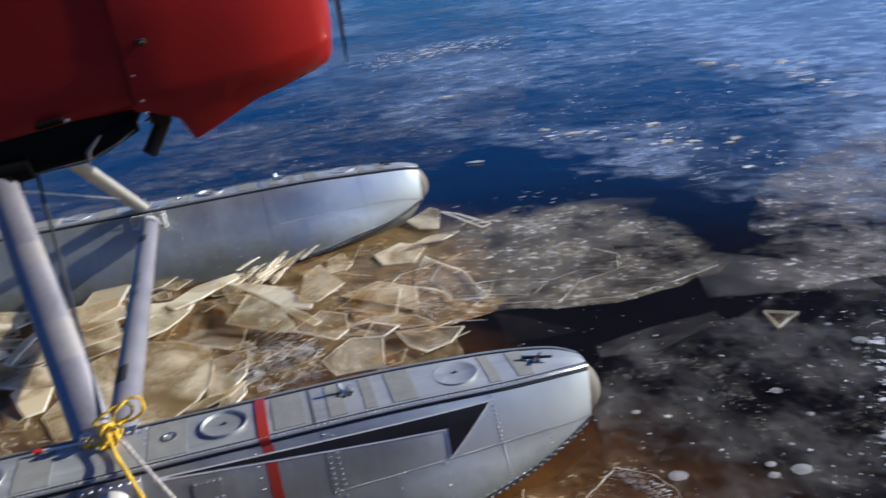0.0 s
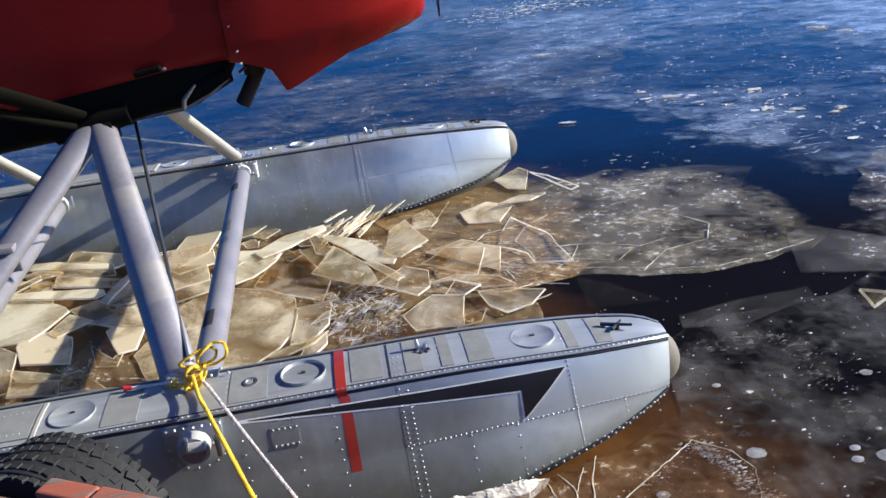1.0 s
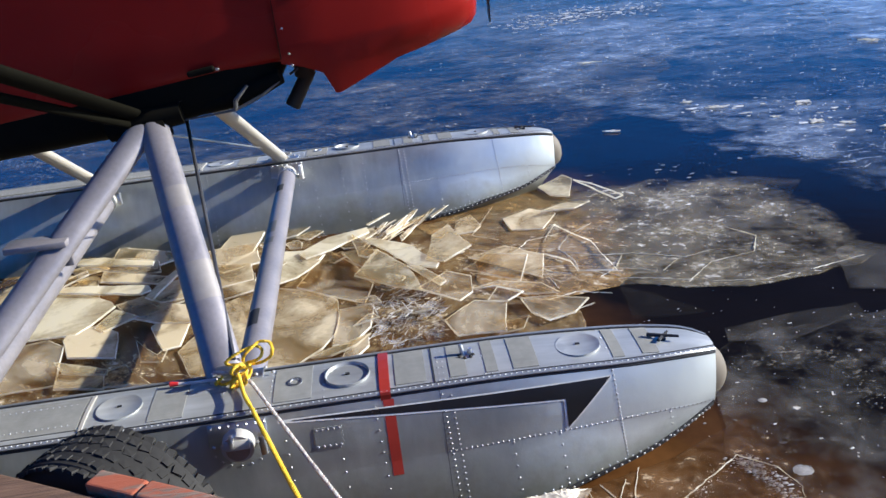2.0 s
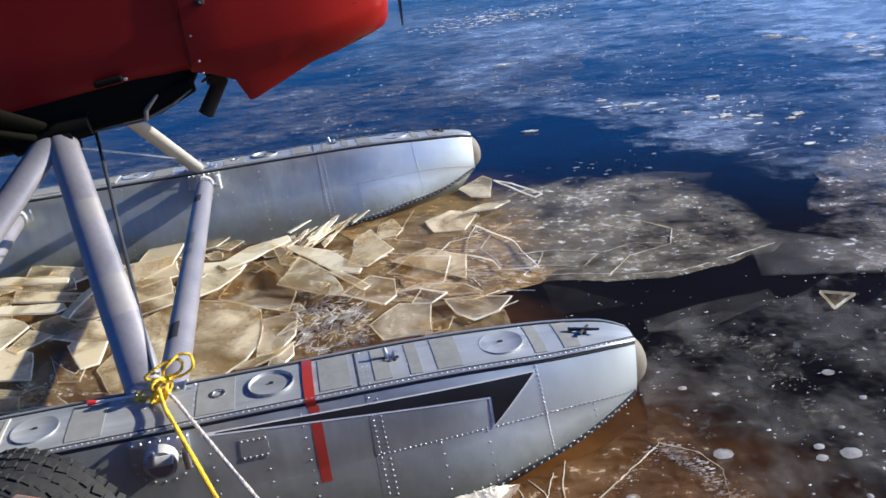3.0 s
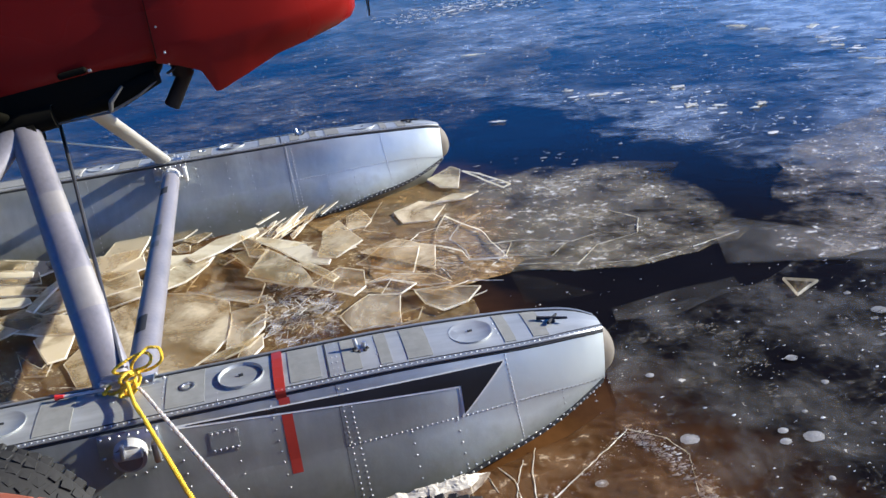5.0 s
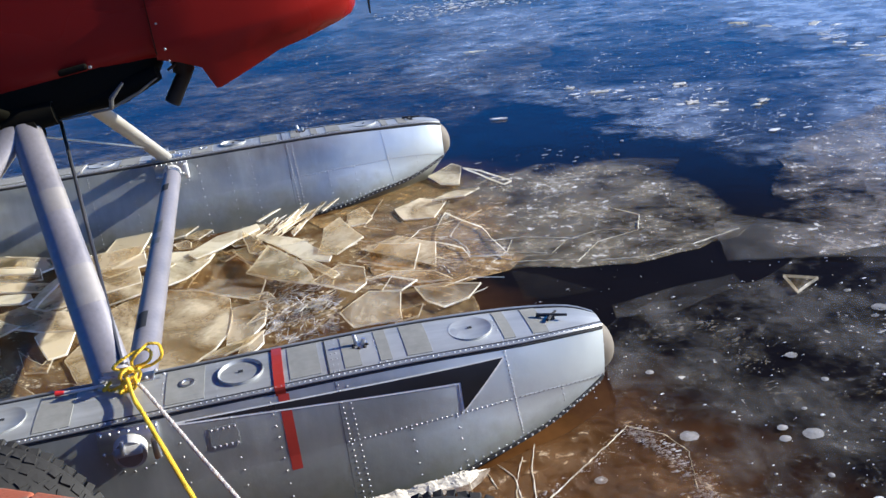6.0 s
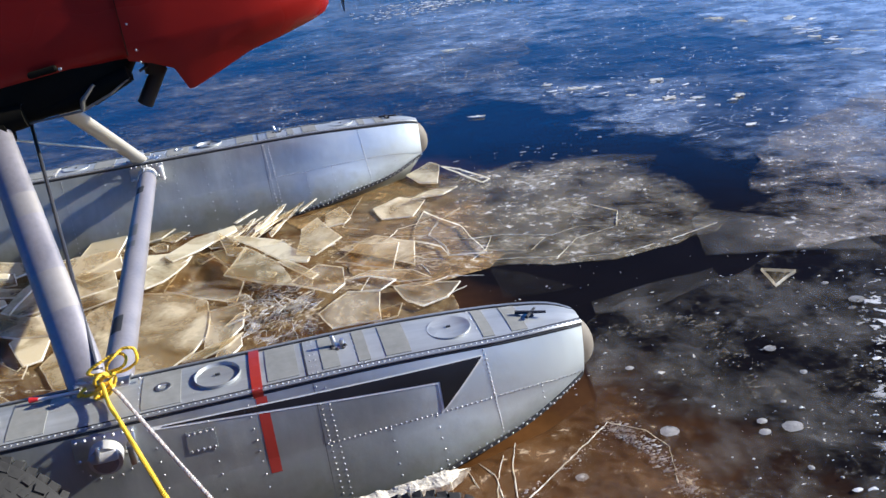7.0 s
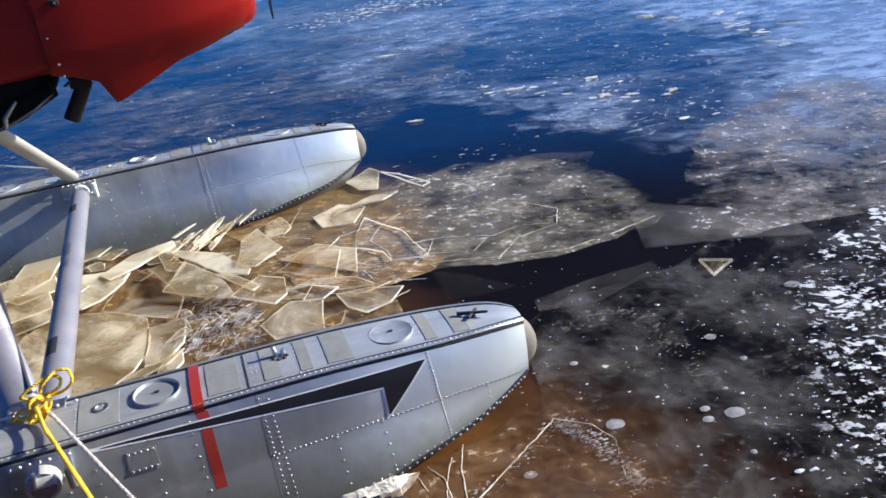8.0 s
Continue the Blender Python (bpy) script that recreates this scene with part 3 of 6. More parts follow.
def make_float(parent, y):
    root = part("float", float_hull(), (M_HULL, M_DECK), parent, "riveted bare aluminium float afloat among broken ice", True)
    root.location = (0, y, 0)
    for sign in (-1, 1):
        part("gunwale", gunwale(sign, -0.008, 0.005, -0.002, 0.006), M_RAIL, root, "", True)
        part("gunwale_bead", gunwale(sign, -0.002, 0.0045, -0.0130, -0.0024), M_SEAM, root, "black sealing bead")
        part("deck_bead", gunwale(sign, -0.0145, -0.0085, -0.003, 0.0062), M_SEAM, root, "black sealing bead")
        # bolted chine rail
        bm = bmesh.new()
        xs = span_xs(0.55, 1.40, 0.03)
        pts = [hull(x, 1.0)[0] for x in xs]
        ribbon(bm, [Vector((p.x, sign * (p.y - 0.004), p.z - 0.009)) for p in pts], [Vector((p.x, sign * (p.y + 0.002), p.z + 0.010)) for p in pts],
               [(0, sign, 0.2)] * len(xs), 0.006)
        part("chine_rail", bm, M_SEAM, root, "dark bolted chine rail")
    # rivets, all along the seams
    bm = bmesh.new()
    for i in range(147):
        x = -1.0 + 0.0163 * i
        for sign in (-1,):
            add_dome(bm, (x, sign * (deck_w(x) - 0.002), deck_z(x) + 0.006), (0, 0, 1), 0.0040, 0.0018)
    x = 0.575
    while x < 1.40:
        p, n = near_side(x, side_v(x, side_z(x)))
        add_dome(bm, p, n, 0.0031, 0.0022)
        x += 0.0155
    for xs, v0, v1, step in ((0.582, 0.06, 0.99, 0.042), (0.606, 0.08, 0.99, 0.042), (1.085, 0.05, 0.95, 0.042), (0.76, 0.52, 0.97, 0.09), (0.90, 0.52, 0.97, 0.10),
                             (0.386, 0.08, 0.97, 0.085), (0.27, 0.12, 0.97, 0.10), (0.12, 0.12, 0.97, 0.10), (-0.22, 0.1, 0.97, 0.08), (-0.42, 0.06, 0.97, 0.05), (1.24, 0.55, 0.9, 0.12)):
        v = v0
        while v < v1:
            p, n = near_side(xs + 0.10 * (v - 0.5) * (0.18 if xs < 1 else 0.3), v)
            add_dome(bm, p, n, 0.0031, 0.0022)
            v += step
    for xs in (0.572, 0.586, 1.075, 0.705, 0.725, 0.40, 0.235, -0.20, -0.06, 0.08):
        for j in range(-3, 4):
            y0 = j * 0.031
            if abs(y0) < deck_w(xs) - 0.014:
                add_dome(bm, (xs, y0, deck_z(xs) + 0.010 - 0.010 * (abs(y0) / deck_w(xs)) ** 2), (0, 0, 1), 0.0034, 0.0016)
    for i in range(60):
        for y0 in (-0.06, 0.0, 0.05):
            xw = -0.50 - 0.018 * i
            add_dome(bm, (xw, y0, deck_z(xw) + 0.012), (0, 0, 1), 0.0032, 0.0015)
    tagged(part("rivets", bm, M_RIVET, root, "rows of bright round rivet heads", True), kind="stuff")
    bm = bmesh.new()
    for i in range(62):
        x = 0.60 + 0.0128 * i
        p, n = near_side(x, 0.985 if i % 2 else 0.94)
        add_dome(bm, p + Vector((0, -0.0075, -0.002)), (0, -1, 0.3), 0.0038, 0.0030)
    tagged(part("chine_bolts", bm, M_RIVET, root, "staggered bolts of the chine rail", True), kind="stuff")
    # lapped skins at the main bulkheads
    for xs in (0.566,):
        bm = bmesh.new()
        vs = [0.03 + 0.95 * i / 14 for i in range(15)]
        ribbon(bm, [near_side(xs, v)[0] for v in vs], [near_side(xs + 0.002, v)[0] for v in vs], [near_side(xs, v)[1] for v in vs], 0.0003)
        part("skin_lap", bm, M_LIP, root)
    for xs in (0.556,):
        part("deck_lap", deck_patch(xs, xs + 0.004, -deck_w(xs) + 0.02, deck_w(xs) - 0.02, 0.0012), M_SEAM, root)
    # worn anti-slip pads on the deck
    for x0, x1 in ((0.445, 0.535), (0.605, 0.655), (0.710, 0.745), (0.790, 0.865), (1.085, 1.120), (1.175, 1.225), (0.09, 0.20), (-0.27, -0.17)):
        part("deck_pad", deck_patch(x0, x1, -deck_w(x0) + 0.028, deck_w(x0) - 0.022, 0.0012), M_PAD, root, "worn beige anti-slip pad")
    part("walkway", deck_patch(-1.9, -0.47, -0.085, 0.085, 0.003), M_PAD, root, "grey ribbed walkway")
    part("walkway_edge", deck_patch(-0.463, -0.453, -0.095, 0.095, 0.004), M_PALESTRUT, root, "pale strip across the deck")
    # hatch lids
    for x, h, dish, rim in ((-0.365, 0.008, 0.0022, 0.003), (0.306, 0.012, 0.009, 0.002), (0.998, 0.008, 0.0022, 0.003)):
        bm = bmesh.new()
        add_disc(bm, Matrix.Translation((x, 0, deck_z(x) + 0.006)), 0.067, h, 40, dish, rim)
        lid = part("hatch_lid", bm, M_DECK, root, "round dished aluminium hatch lid", True)
        bm = bmesh.new()
        add_box(bm, (0.014, 0.008, 0.005), Matrix.Translation((x, 0.004, deck_z(x) + 0.013)), 0.0015)
        part("latch", bm, M_SEAM, lid)
    # pump-out cup
    bm = bmesh.new()
    add_disc(bm, Matrix.Translation((0.151, 0.0, deck_z(0.15) + 0.007)), 0.022, 0.008, 20, 0.012, 0.007)
    part("pump_cup", bm, M_FITTING, root, "small bolted pump-out cup", True)
    bm = bmesh.new()
    add_disc(bm, Matrix.Translation((0.151, 0.0, deck_z(0.15) + 0.0085)), 0.013, 0.001, 16)
    part("cup_plug", bm, M_SEAM, root)
    # deck cleat
    bm = bmesh.new()
    zc = deck_z(0.66) + 0.008
    add_box(bm, (0.050, 0.036, 0.006), Matrix.Translation((0.662, 0.022, zc)), 0.002)
    add_tube(bm, (0.655, 0.022, zc), (0.648, 0.026, zc + 0.036), 0.009, 0.006, 10)
    add_tube(bm, (0.672, 0.020, zc + 0.002), (0.676, 0.020, zc + 0.022), 0.008, 0.007, 10)
    cleat = part("cleat", bm, M_FITTING, root, "bolted aluminium deck cleat", True)
    bm = bmesh.new()
    for i in range(7):
        a = 2 * math.pi * i / 7
        add_dome(bm, (0.662 + 0.021 * math.cos(a), 0.012 + 0.014 * math.sin(a), zc + 0.002), (0, 0, 1), 0.0062, 0.007, 8)
    tagged(part("bolts", bm, M_EXHAUST, cleat), kind="stuff")
    # bow cleat, a small cross
    bm = bmesh.new()
    zb = deck_z(1.25) + 0.010
    add_tube(bm, (1.255, -0.008, zb - 0.004), (1.255, -0.008, zb + 0.014), 0.012, 0.008, 12)
    add_tube(bm, (1.212, 0.010, zb + 0.012), (1.300, -0.026, zb + 0.012), 0.0065, 0.004, 10)
    add_tube(bm, (1.236, -0.030, zb + 0.010), (1.276, 0.014, zb + 0.010), 0.0055, 0.004, 8)
    part("bow_cleat", bm, M_SEAM, root, "dark bow cleat", True)
    # bow bumper
    bm = bmesh.new()
    bmesh.ops.create_uvsphere(bm, u_segments=28, v_segments=18, radius=1.0)
    for v in bm.verts:
        x, yy, z = v.co
        r = 1.0 - 0.12 * max(0, -z)
        v.co = (1.380 + 0.074 * max(-0.4, x) - 0.016 * z, yy * 0.054 * r, 0.190 + 0.097 * z)
    part("bumper", bm, M_BUMPER, root, "weathered grey rubber bow bumper", True)
    # spreader bracket on the outer side
    bm = bmesh.new()
    p, n = near_side(-0.01, side_v(0, 0.285))
    add_box(bm, (0.165, 0.012, 0.070), Matrix.Translation(p + Vector((-0.005, -0.004, 0.008))) @ pose(0, 0, 0, -22, 0, 0), 0.004)
    bracket = part("spreader_bracket", bm, M_FITTING, root, "riveted aluminium spreader bracket", True)
    bm = bmesh.new()
    for i in range(7):
        for dz in (-0.024, 0.032):
            if dz < 0 and 1 < i < 5:
                continue
            add_dome(bm, p + Vector((-0.075 + 0.025 * i, -0.010 - 0.4 * (0.03 - dz) * 0.5, 0.008 + dz)), (0, -1, 0.3), 0.0055, 0.006, 8)
    for i in range(8):
        a = radians(205 + 20 * i)
        q, n = near_side(-0.01 + 0.085 * math.cos(a), side_v(0, 0.262 + 0.062 * math.sin(a)))
        add_dome(bm, q, n, 0.0036, 0.002, 8)
    tagged(part("bolts", bm, M_RIVET, bracket), kind="stuff")
    return root


near_float = make_float(plane, 0.0)
far_float = make_float(plane, SPAN)
# the far float leans a little away
far_float.matrix_basis = Matrix.Translation((0, SPAN - 0.118, 0.335)) @ pose(0, 0, 0, -6) @ Matrix.Translation((0, 0.118, -0.335))

# markings of the near float
part("red_band", deck_patch(0.398, 0.428, -deck_w(0.4) + 0.004, deck_w(0.4) - 0.004, 0.0030, 0.0005), M_REDTAPE, near_float, "red tape band across the deck")
part("red_band", side_patch(lambda x: deck_z(x) - 0.015, lambda x: 0.104, 0.403, 0.434, 0.0003, 0.0003, 12), M_REDTAPE, near_float, "red tape band down the side")


bm = bmesh.new()
prof = ((-0.012, 0.0070), (0.0055, 0.0074), (0.0072, 0.0), (0.0076, -0.022))
grid = [[bm.verts.new((x, -(deck_w(x) + yy), deck_z(x) + zz)) for yy, zz in prof] for x in (0.398, 0.428)]
for i in range(3):
    bm.faces.new((grid[0][i], grid[0][i + 1], grid[1][i + 1], grid[1][i]))
part("red_band", bm, M_REDTAPE, near_float, "red tape band over the gunwale")


def arrow_top(x):
    return 0.304 - (x - 0.14) / 0.92 * 0.016


def shaft_low(x):
    return 0.302 - (x - 0.14) / 0.80 * 0.056


def head_low(x):
    return 0.160 + (x - 0.925) / 0.137 * 0.127


part("arrow_outline", side_patch(lambda x: arrow_top(x) + 0.0035, lambda x: shaft_low(x) - 0.005, 0.10, 0.922, 0.0012, 0.0002, 6), M_WHITE, near_float, "thin white outline of the arrow")
part("arrow_outline", side_patch(lambda x: arrow_top(x) + 0.003, lambda x: head_low(x) - 0.006, 0.919, 1.066, 0.0012, 0.0002, 8), M_WHITE, near_float, "thin white outline of the arrow")
part("arrow", side_patch(arrow_top, lambda x: min(shaft_low(x), arrow_top(x) - 0.0005), 0.14, 0.926, 0.0020, 0.0002, 6), M_BLACK, near_float, "long black painted arrow")
part("arrow_head", side_patch(arrow_top, lambda x: min(head_low(x), arrow_top(x) - 0.0005), 0.925, 1.062, 0.0020, 0.0002, 8), M_BLACK, near_float, "black painted arrow head")
bm = bmesh.new()
vs = [side_v(0.24, 0.272 - 0.058 * i / 4) for i in range(5)]
ribbon(bm, [near_side(0.197, v)[0] for v in vs], [near_side(0.277, v)[0] for v in vs], [near_side(0.24, v)[1] for v in vs], 0.002)
patch = part("patch_plate", bm, M_HULL, near_float, "small riveted repair patch")
bm = bmesh.new()
for i in range(5):
    for z in (0.266, 0.220):
        p, n = near_side(0.204 + 0.0165 * i, side_v(0.24, z), 0.002)
        add_dome(bm, p, n, 0.0040, 0.0022)
tagged(part("rivets", bm, M_RIVET, patch), kind="stuff")

# ---- the seaplane: struts, spreaders and wires ----
FOOT, HEAD = Vector((-0.064, 0.095, 0.35)), Vector((-0.262, 0.76, 0.965))
REAR_FOOT, REAR_HEAD = Vector((-0.99, 0.10, 0.35)), Vector((-1.20, 0.80, 0.93))


def mirror(p):
    return Vector((p[0], SPAN - p[1], p[2]))


def strut(name, a, b, r=0.052, label="", head=None):
    # struts of the far float take the paler tone
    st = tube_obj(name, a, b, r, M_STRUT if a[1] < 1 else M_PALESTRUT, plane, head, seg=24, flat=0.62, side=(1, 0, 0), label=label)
    d = (Vector(b) - Vector(a)).normalized()
    bm = bmesh.new()
    add_tube(bm, Vector(a) - d * 0.012, Vector(a) + d * 0.03, r * 0.45, r * 0.5, 16)
    part("end_fitting", bm, M_FITTING, st, "bolted end fitting", True)
    bm = bmesh.new()
    for s in (0.045, 0.075, 0.11):
        for side in (-0.02, 0.018):
            p = Vector(a) + d * s
            add_dome(bm, p + Vector((side, -r * 0.55, 0.004)), (0, -1, 0.4), 0.006, 0.006, 8)
    tagged(part("bolts", bm, M_FITTING, st), kind="stuff")
    return st


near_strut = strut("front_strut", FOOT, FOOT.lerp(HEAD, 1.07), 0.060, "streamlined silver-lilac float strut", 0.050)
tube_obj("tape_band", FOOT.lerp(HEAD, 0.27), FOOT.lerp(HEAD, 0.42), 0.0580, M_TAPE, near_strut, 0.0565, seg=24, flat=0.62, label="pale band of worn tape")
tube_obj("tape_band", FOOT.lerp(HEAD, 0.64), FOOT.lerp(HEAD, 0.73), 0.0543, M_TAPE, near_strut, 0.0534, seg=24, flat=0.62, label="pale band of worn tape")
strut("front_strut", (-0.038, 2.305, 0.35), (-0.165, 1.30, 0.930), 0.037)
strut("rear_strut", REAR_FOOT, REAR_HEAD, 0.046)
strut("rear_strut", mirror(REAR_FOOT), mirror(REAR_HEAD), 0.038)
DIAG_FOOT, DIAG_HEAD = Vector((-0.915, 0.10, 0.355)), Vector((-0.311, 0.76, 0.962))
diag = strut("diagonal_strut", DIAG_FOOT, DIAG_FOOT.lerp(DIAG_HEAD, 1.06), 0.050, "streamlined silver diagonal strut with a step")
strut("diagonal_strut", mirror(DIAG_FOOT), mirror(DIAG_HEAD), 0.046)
bm = bmesh.new()
mid = DIAG_FOOT.lerp(DIAG_HEAD, 0.60)
add_box(bm, (0.20, 0.085, 0.022), Matrix.Translation(mid + Vector((-0.085, -0.03, 0.0))), 0.005)
add_box(bm, (0.05, 0.02, 0.09), Matrix.Translation(mid + Vector((-0.02, -0.01, -0.05))), 0.005)
part("step", bm, M_STRUT, diag, "aluminium boarding step", True)

# two spreader bars between the floats, with dark worn decals on the forward one
def rr(y):
    return 0.0482 - 0.0045 * (y - 0.16) / (SPAN - 0.355)


for x, z in ((-0.012, 0.278), (-0.94, 0.265)):
    sp = tube_obj("spreader_bar", (x, 0.16, z), (x, SPAN - 0.195, z), 0.0475, M_STRUT, plane, r2=0.043, seg=28, label="round silver spreader bar between the floats")
    tube_obj("end_sleeve", (x, SPAN - 0.225, z), (x, SPAN - 0.19, z), 0.047, M_FITTING, sp)
    for y0, y1 in ((1.87, 1.96), (1.33, 1.46), (1.21, 1.27), (0.47, 0.59)):
        bm = bmesh.new()
        rows = []
        for y in (y0, y1):
            rows.append([bm.verts.new((x + rr(y) * math.cos(k), y, z + rr(y) * math.sin(k))) for k in (radians(84 + 6 * i) for i in range(9))])
        for i in range(8):
            bm.faces.new((rows[0][i], rows[0][i + 1], rows[1][i + 1], rows[1][i]))
        part("decal", bm, M_SEAM if y0 < 0.5 or y0 > 1.8 else M_LIP, sp, "small dark worn decal")
    # outer end cap with its collar
    for y, s in ((0.0, near_float), (0.0, far_float)):
        bm = bmesh.new()
        add_tube(bm, (x, -0.160, z), (x, -0.196, z - 0.003), 0.046, 0.045, 28)
        cap = part("spreader_cap", bm, M_CAP, s, "dented aluminium spreader end cap", True)
        bm = bmesh.new()
        add_tube(bm, (x, -0.195, z - 0.006), (x, -0.1985, z - 0.006), 0.034, 0.033, 28)
        part("bore", bm, M_RUST, cap, "rust-brown bore")
        bm = bmesh.new()
        add_box(bm, (0.078, 0.024, 0.032), Matrix.Translation((x, -0.197, z + 0.014)) @ pose(0, 0, 0, -18, 0, 0), 0.011)
        part("cover", bm, M_CAP, cap, "dented pale cover over the bore", True)
        bm = bmesh.new()
        add_box(bm, (0.011, 0.020, 0.040), Matrix.Translation((x - 0.012, -0.205, z + 0.030)) @ pose(0, 0, 0, -18, 6, 0), 0.003)
        part("collar_tab", bm, M_FITTING, cap, "", True)
        bm = bmesh.new()
        add_box(bm, (0.018, 0.030, 0.062), Matrix.Translation((x + 0.074, -0.205, z + 0.012)), 0.005)
        part("collar_lug", bm, M_FITTING, cap, "", True)
    if x > -0.5:
        bm = bmesh.new()
        add_box(bm, (0.020, 0.028, 0.075), Matrix.Translation((x + 0.075, SPAN - 0.212, z + 0.020)), 0.005)
        part("end_plate", bm, M_WHITE, sp, "pale end plate", True)

# base fittings of the front struts
for f, y in ((near_float, 1), (far_float, -1)):
    bm = bmesh.new()
    add_box(bm, (0.16, 0.05, 0.012), Matrix.Translation((-0.03, y * 0.088, 0.345)), 0.003)
    add_box(bm, (0.07, 0.010, 0.05), Matrix.Translation((-0.05, y * 0.075, 0.37)), 0.003)
    add_box(bm, (0.07, 0.010, 0.05), Matrix.Translation((-0.05, y * 0.112, 0.37)), 0.003)
    fit = part("strut_base", bm, M_FITTING, f, "bolted strut base fitting", True)
    bm = bmesh.new()
    for i in range(8):
        add_dome(bm, (-0.10 + 0.026 * i, y * (0.071 if i % 2 else 0.103), 0.352), (0, 0, 1), 0.006, 0.007, 8)
    add_tube(bm, (-0.10, y * 0.07, 0.372), (0.02, y * 0.115, 0.374), 0.007, 0.007, 8)
    tagged(part("bolts", bm, M_RIVET, fit), kind="stuff")

# crossed bracing wires
tube_obj("bracing_wire", (-0.03, 0.10, 0.40), (-0.191, 0.973, 0.984), 0.0065, M_STEEL, plane, seg=8)
tube_obj("bracing_wire", (-0.05, 2.29, 0.40), (-0.22, 0.80, 0.93), 0.004, M_FITTING, plane, seg=8)

# ---- the seaplane: fuselage and cowling ----
CENTRE = SPAN / 2


def red_line(x):
    return 1.095 + 0.115 * x


def loft(stations, seg=40):
    """Rounded sections: x, half width, bottom, top, squareness."""
    bm = bmesh.new()
    rings = []
    for x, hw, zb, zt, e in stations:
        ring = []
        for i in range(seg):
            k = 2 * math.pi * i / seg
            c, s = math.cos(k), math.sin(k)
            y = math.copysign(abs(c) ** (2 / e), c) * hw
            z = (zb + zt) / 2 + math.copysign(abs(s) ** (2 / e), s) * (zt - zb) / 2
            ring.append(bm.verts.new((x, CENTRE + y, z)))
        rings.append(ring)
    for a, b in zip(rings, rings[1:]):
        for i in range(seg):
            bm.faces.new((a[i], a[(i + 1) % seg], b[(i + 1) % seg], b[i]))
    bm.faces.new(rings[0])
    bm.faces.new(rings[-1][::-1])
    return bm


body = part("fuselage", loft([(-4.5, 0.18, 0.95, 1.75, 4), (-2.5, 0.36, red_line(-2.0), 2.1, 7), (-0.9, 0.44, red_line(-0.9), 2.2, 9), (-0.33, 0.45, red_line(-0.33), 2.2, 10), (0.22, 0.445, red_line(0.22) + 0.002, 2.0, 10)], 64), M_RED, plane, "glossy red fuselage side", True)
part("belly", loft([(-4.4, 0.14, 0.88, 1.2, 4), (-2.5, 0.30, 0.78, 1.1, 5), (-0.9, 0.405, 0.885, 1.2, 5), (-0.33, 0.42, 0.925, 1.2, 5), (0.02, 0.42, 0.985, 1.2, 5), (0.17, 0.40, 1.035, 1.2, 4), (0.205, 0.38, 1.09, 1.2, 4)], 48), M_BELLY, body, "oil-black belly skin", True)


def cowl_shell(stations):
    """Sections with a crease low on each side: x, half width, crease height, half width and height of the bottom, top."""
    bm = bmesh.new()
    rings = []
    for x, hw, zc, bw, zb, zt in stations:
        half = [(0.0, zb - 0.006), (bw * 0.7, zb - 0.003), (bw, zb + 0.004), (bw + (hw - bw) * 0.5, zb + (zc - zb) * 0.47), (bw + (hw - bw) * 0.93, zb + (zc - zb) * 0.94),
                (hw, zc + 0.02), (hw + 0.004, zc + (zt - zc) * 0.3), (hw, zc + (zt - zc) * 0.6), (hw * 0.88, zc + (zt - zc) * 0.85), (hw * 0.55, zt - 0.02), (0.0, zt)]
        rings.append([bm.verts.new((x, CENTRE - y, z)) for y, z in half] + [bm.verts.new((x, CENTRE + y, z)) for y, z in half[-2:0:-1]])
    n = len(rings[0])
    for a, b in zip(rings, rings[1:]):
        for i in range(n):
            bm.faces.new((a[i], a[(i + 1) % n], b[(i + 1) % n], b[i]))
    bm.faces.new(rings[0])
    bm.faces.new(rings[-1][::-1])
    return bm


COWL = [(0.20, 0.448, 1.172, 0.42, 1.125, 1.95), (0.27, 0.449, 1.177, 0.415, 1.105, 1.93), (0.335, 0.448, 1.182, 0.405, 1.075, 1.91), (0.368, 0.446, 1.185, 0.365, 0.990, 1.90), (0.385, 0.445, 1.186, 0.362, 0.990, 1.90),
        (0.50, 0.437, 1.195, 0.345, 1.036, 1.87), (0.60, 0.427, 1.202, 0.335, 1.080, 1.85), (0.70, 0.410, 1.212, 0.322, 1.104, 1.82), (0.77, 0.385, 1.220, 0.300, 1.122, 1.80), (0.83, 0.362, 1.228, 0.280, 1.138, 1.77),
        (0.878, 0.335, 1.248, 0.252, 1.155, 1.73), (0.898, 0.310, 1.270, 0.235, 1.180, 1.68), (0.908, 0.270, 1.300, 0.205, 1.235, 1.62)]
cowl = part("cowling", cowl_shell(COWL), M_RED, plane, "glossy red engine cowling with a creased lower side", True)
bm = bmesh.new()
add_box(bm, (0.0025, 0.012, 0.62), Matrix.Translation((0.205, CENTRE - 0.4455, 1.46)))
part("panel_joint", bm, M_BELLY, body)
bm = bmesh.new()
for x, z in ((0.235, 1.165), (0.225, 1.25), (0.22, 1.36), (0.24, 1.125)):
    add_dome(bm, (x, CENTRE - 0.449, z), (0, -1, 0), 0.004, 0.002, 8)
tagged(part("fasteners", bm, M_FITTING, cowl), kind="stuff")
bm = bmesh.new()
add_box(bm, (0.030, 0.016, 0.020), Matrix.Translation((0.275, CENTRE - 0.455, 1.352)), 0.004)
add_tube(bm, (0.275, CENTRE - 0.462, 1.352), (0.275, CENTRE - 0.474, 1.348), 0.006, 0.005, 10)
part("cowl_latch", bm, M_EXHAUST, cowl, "small dark cowling latch", True)
bm = bmesh.new()
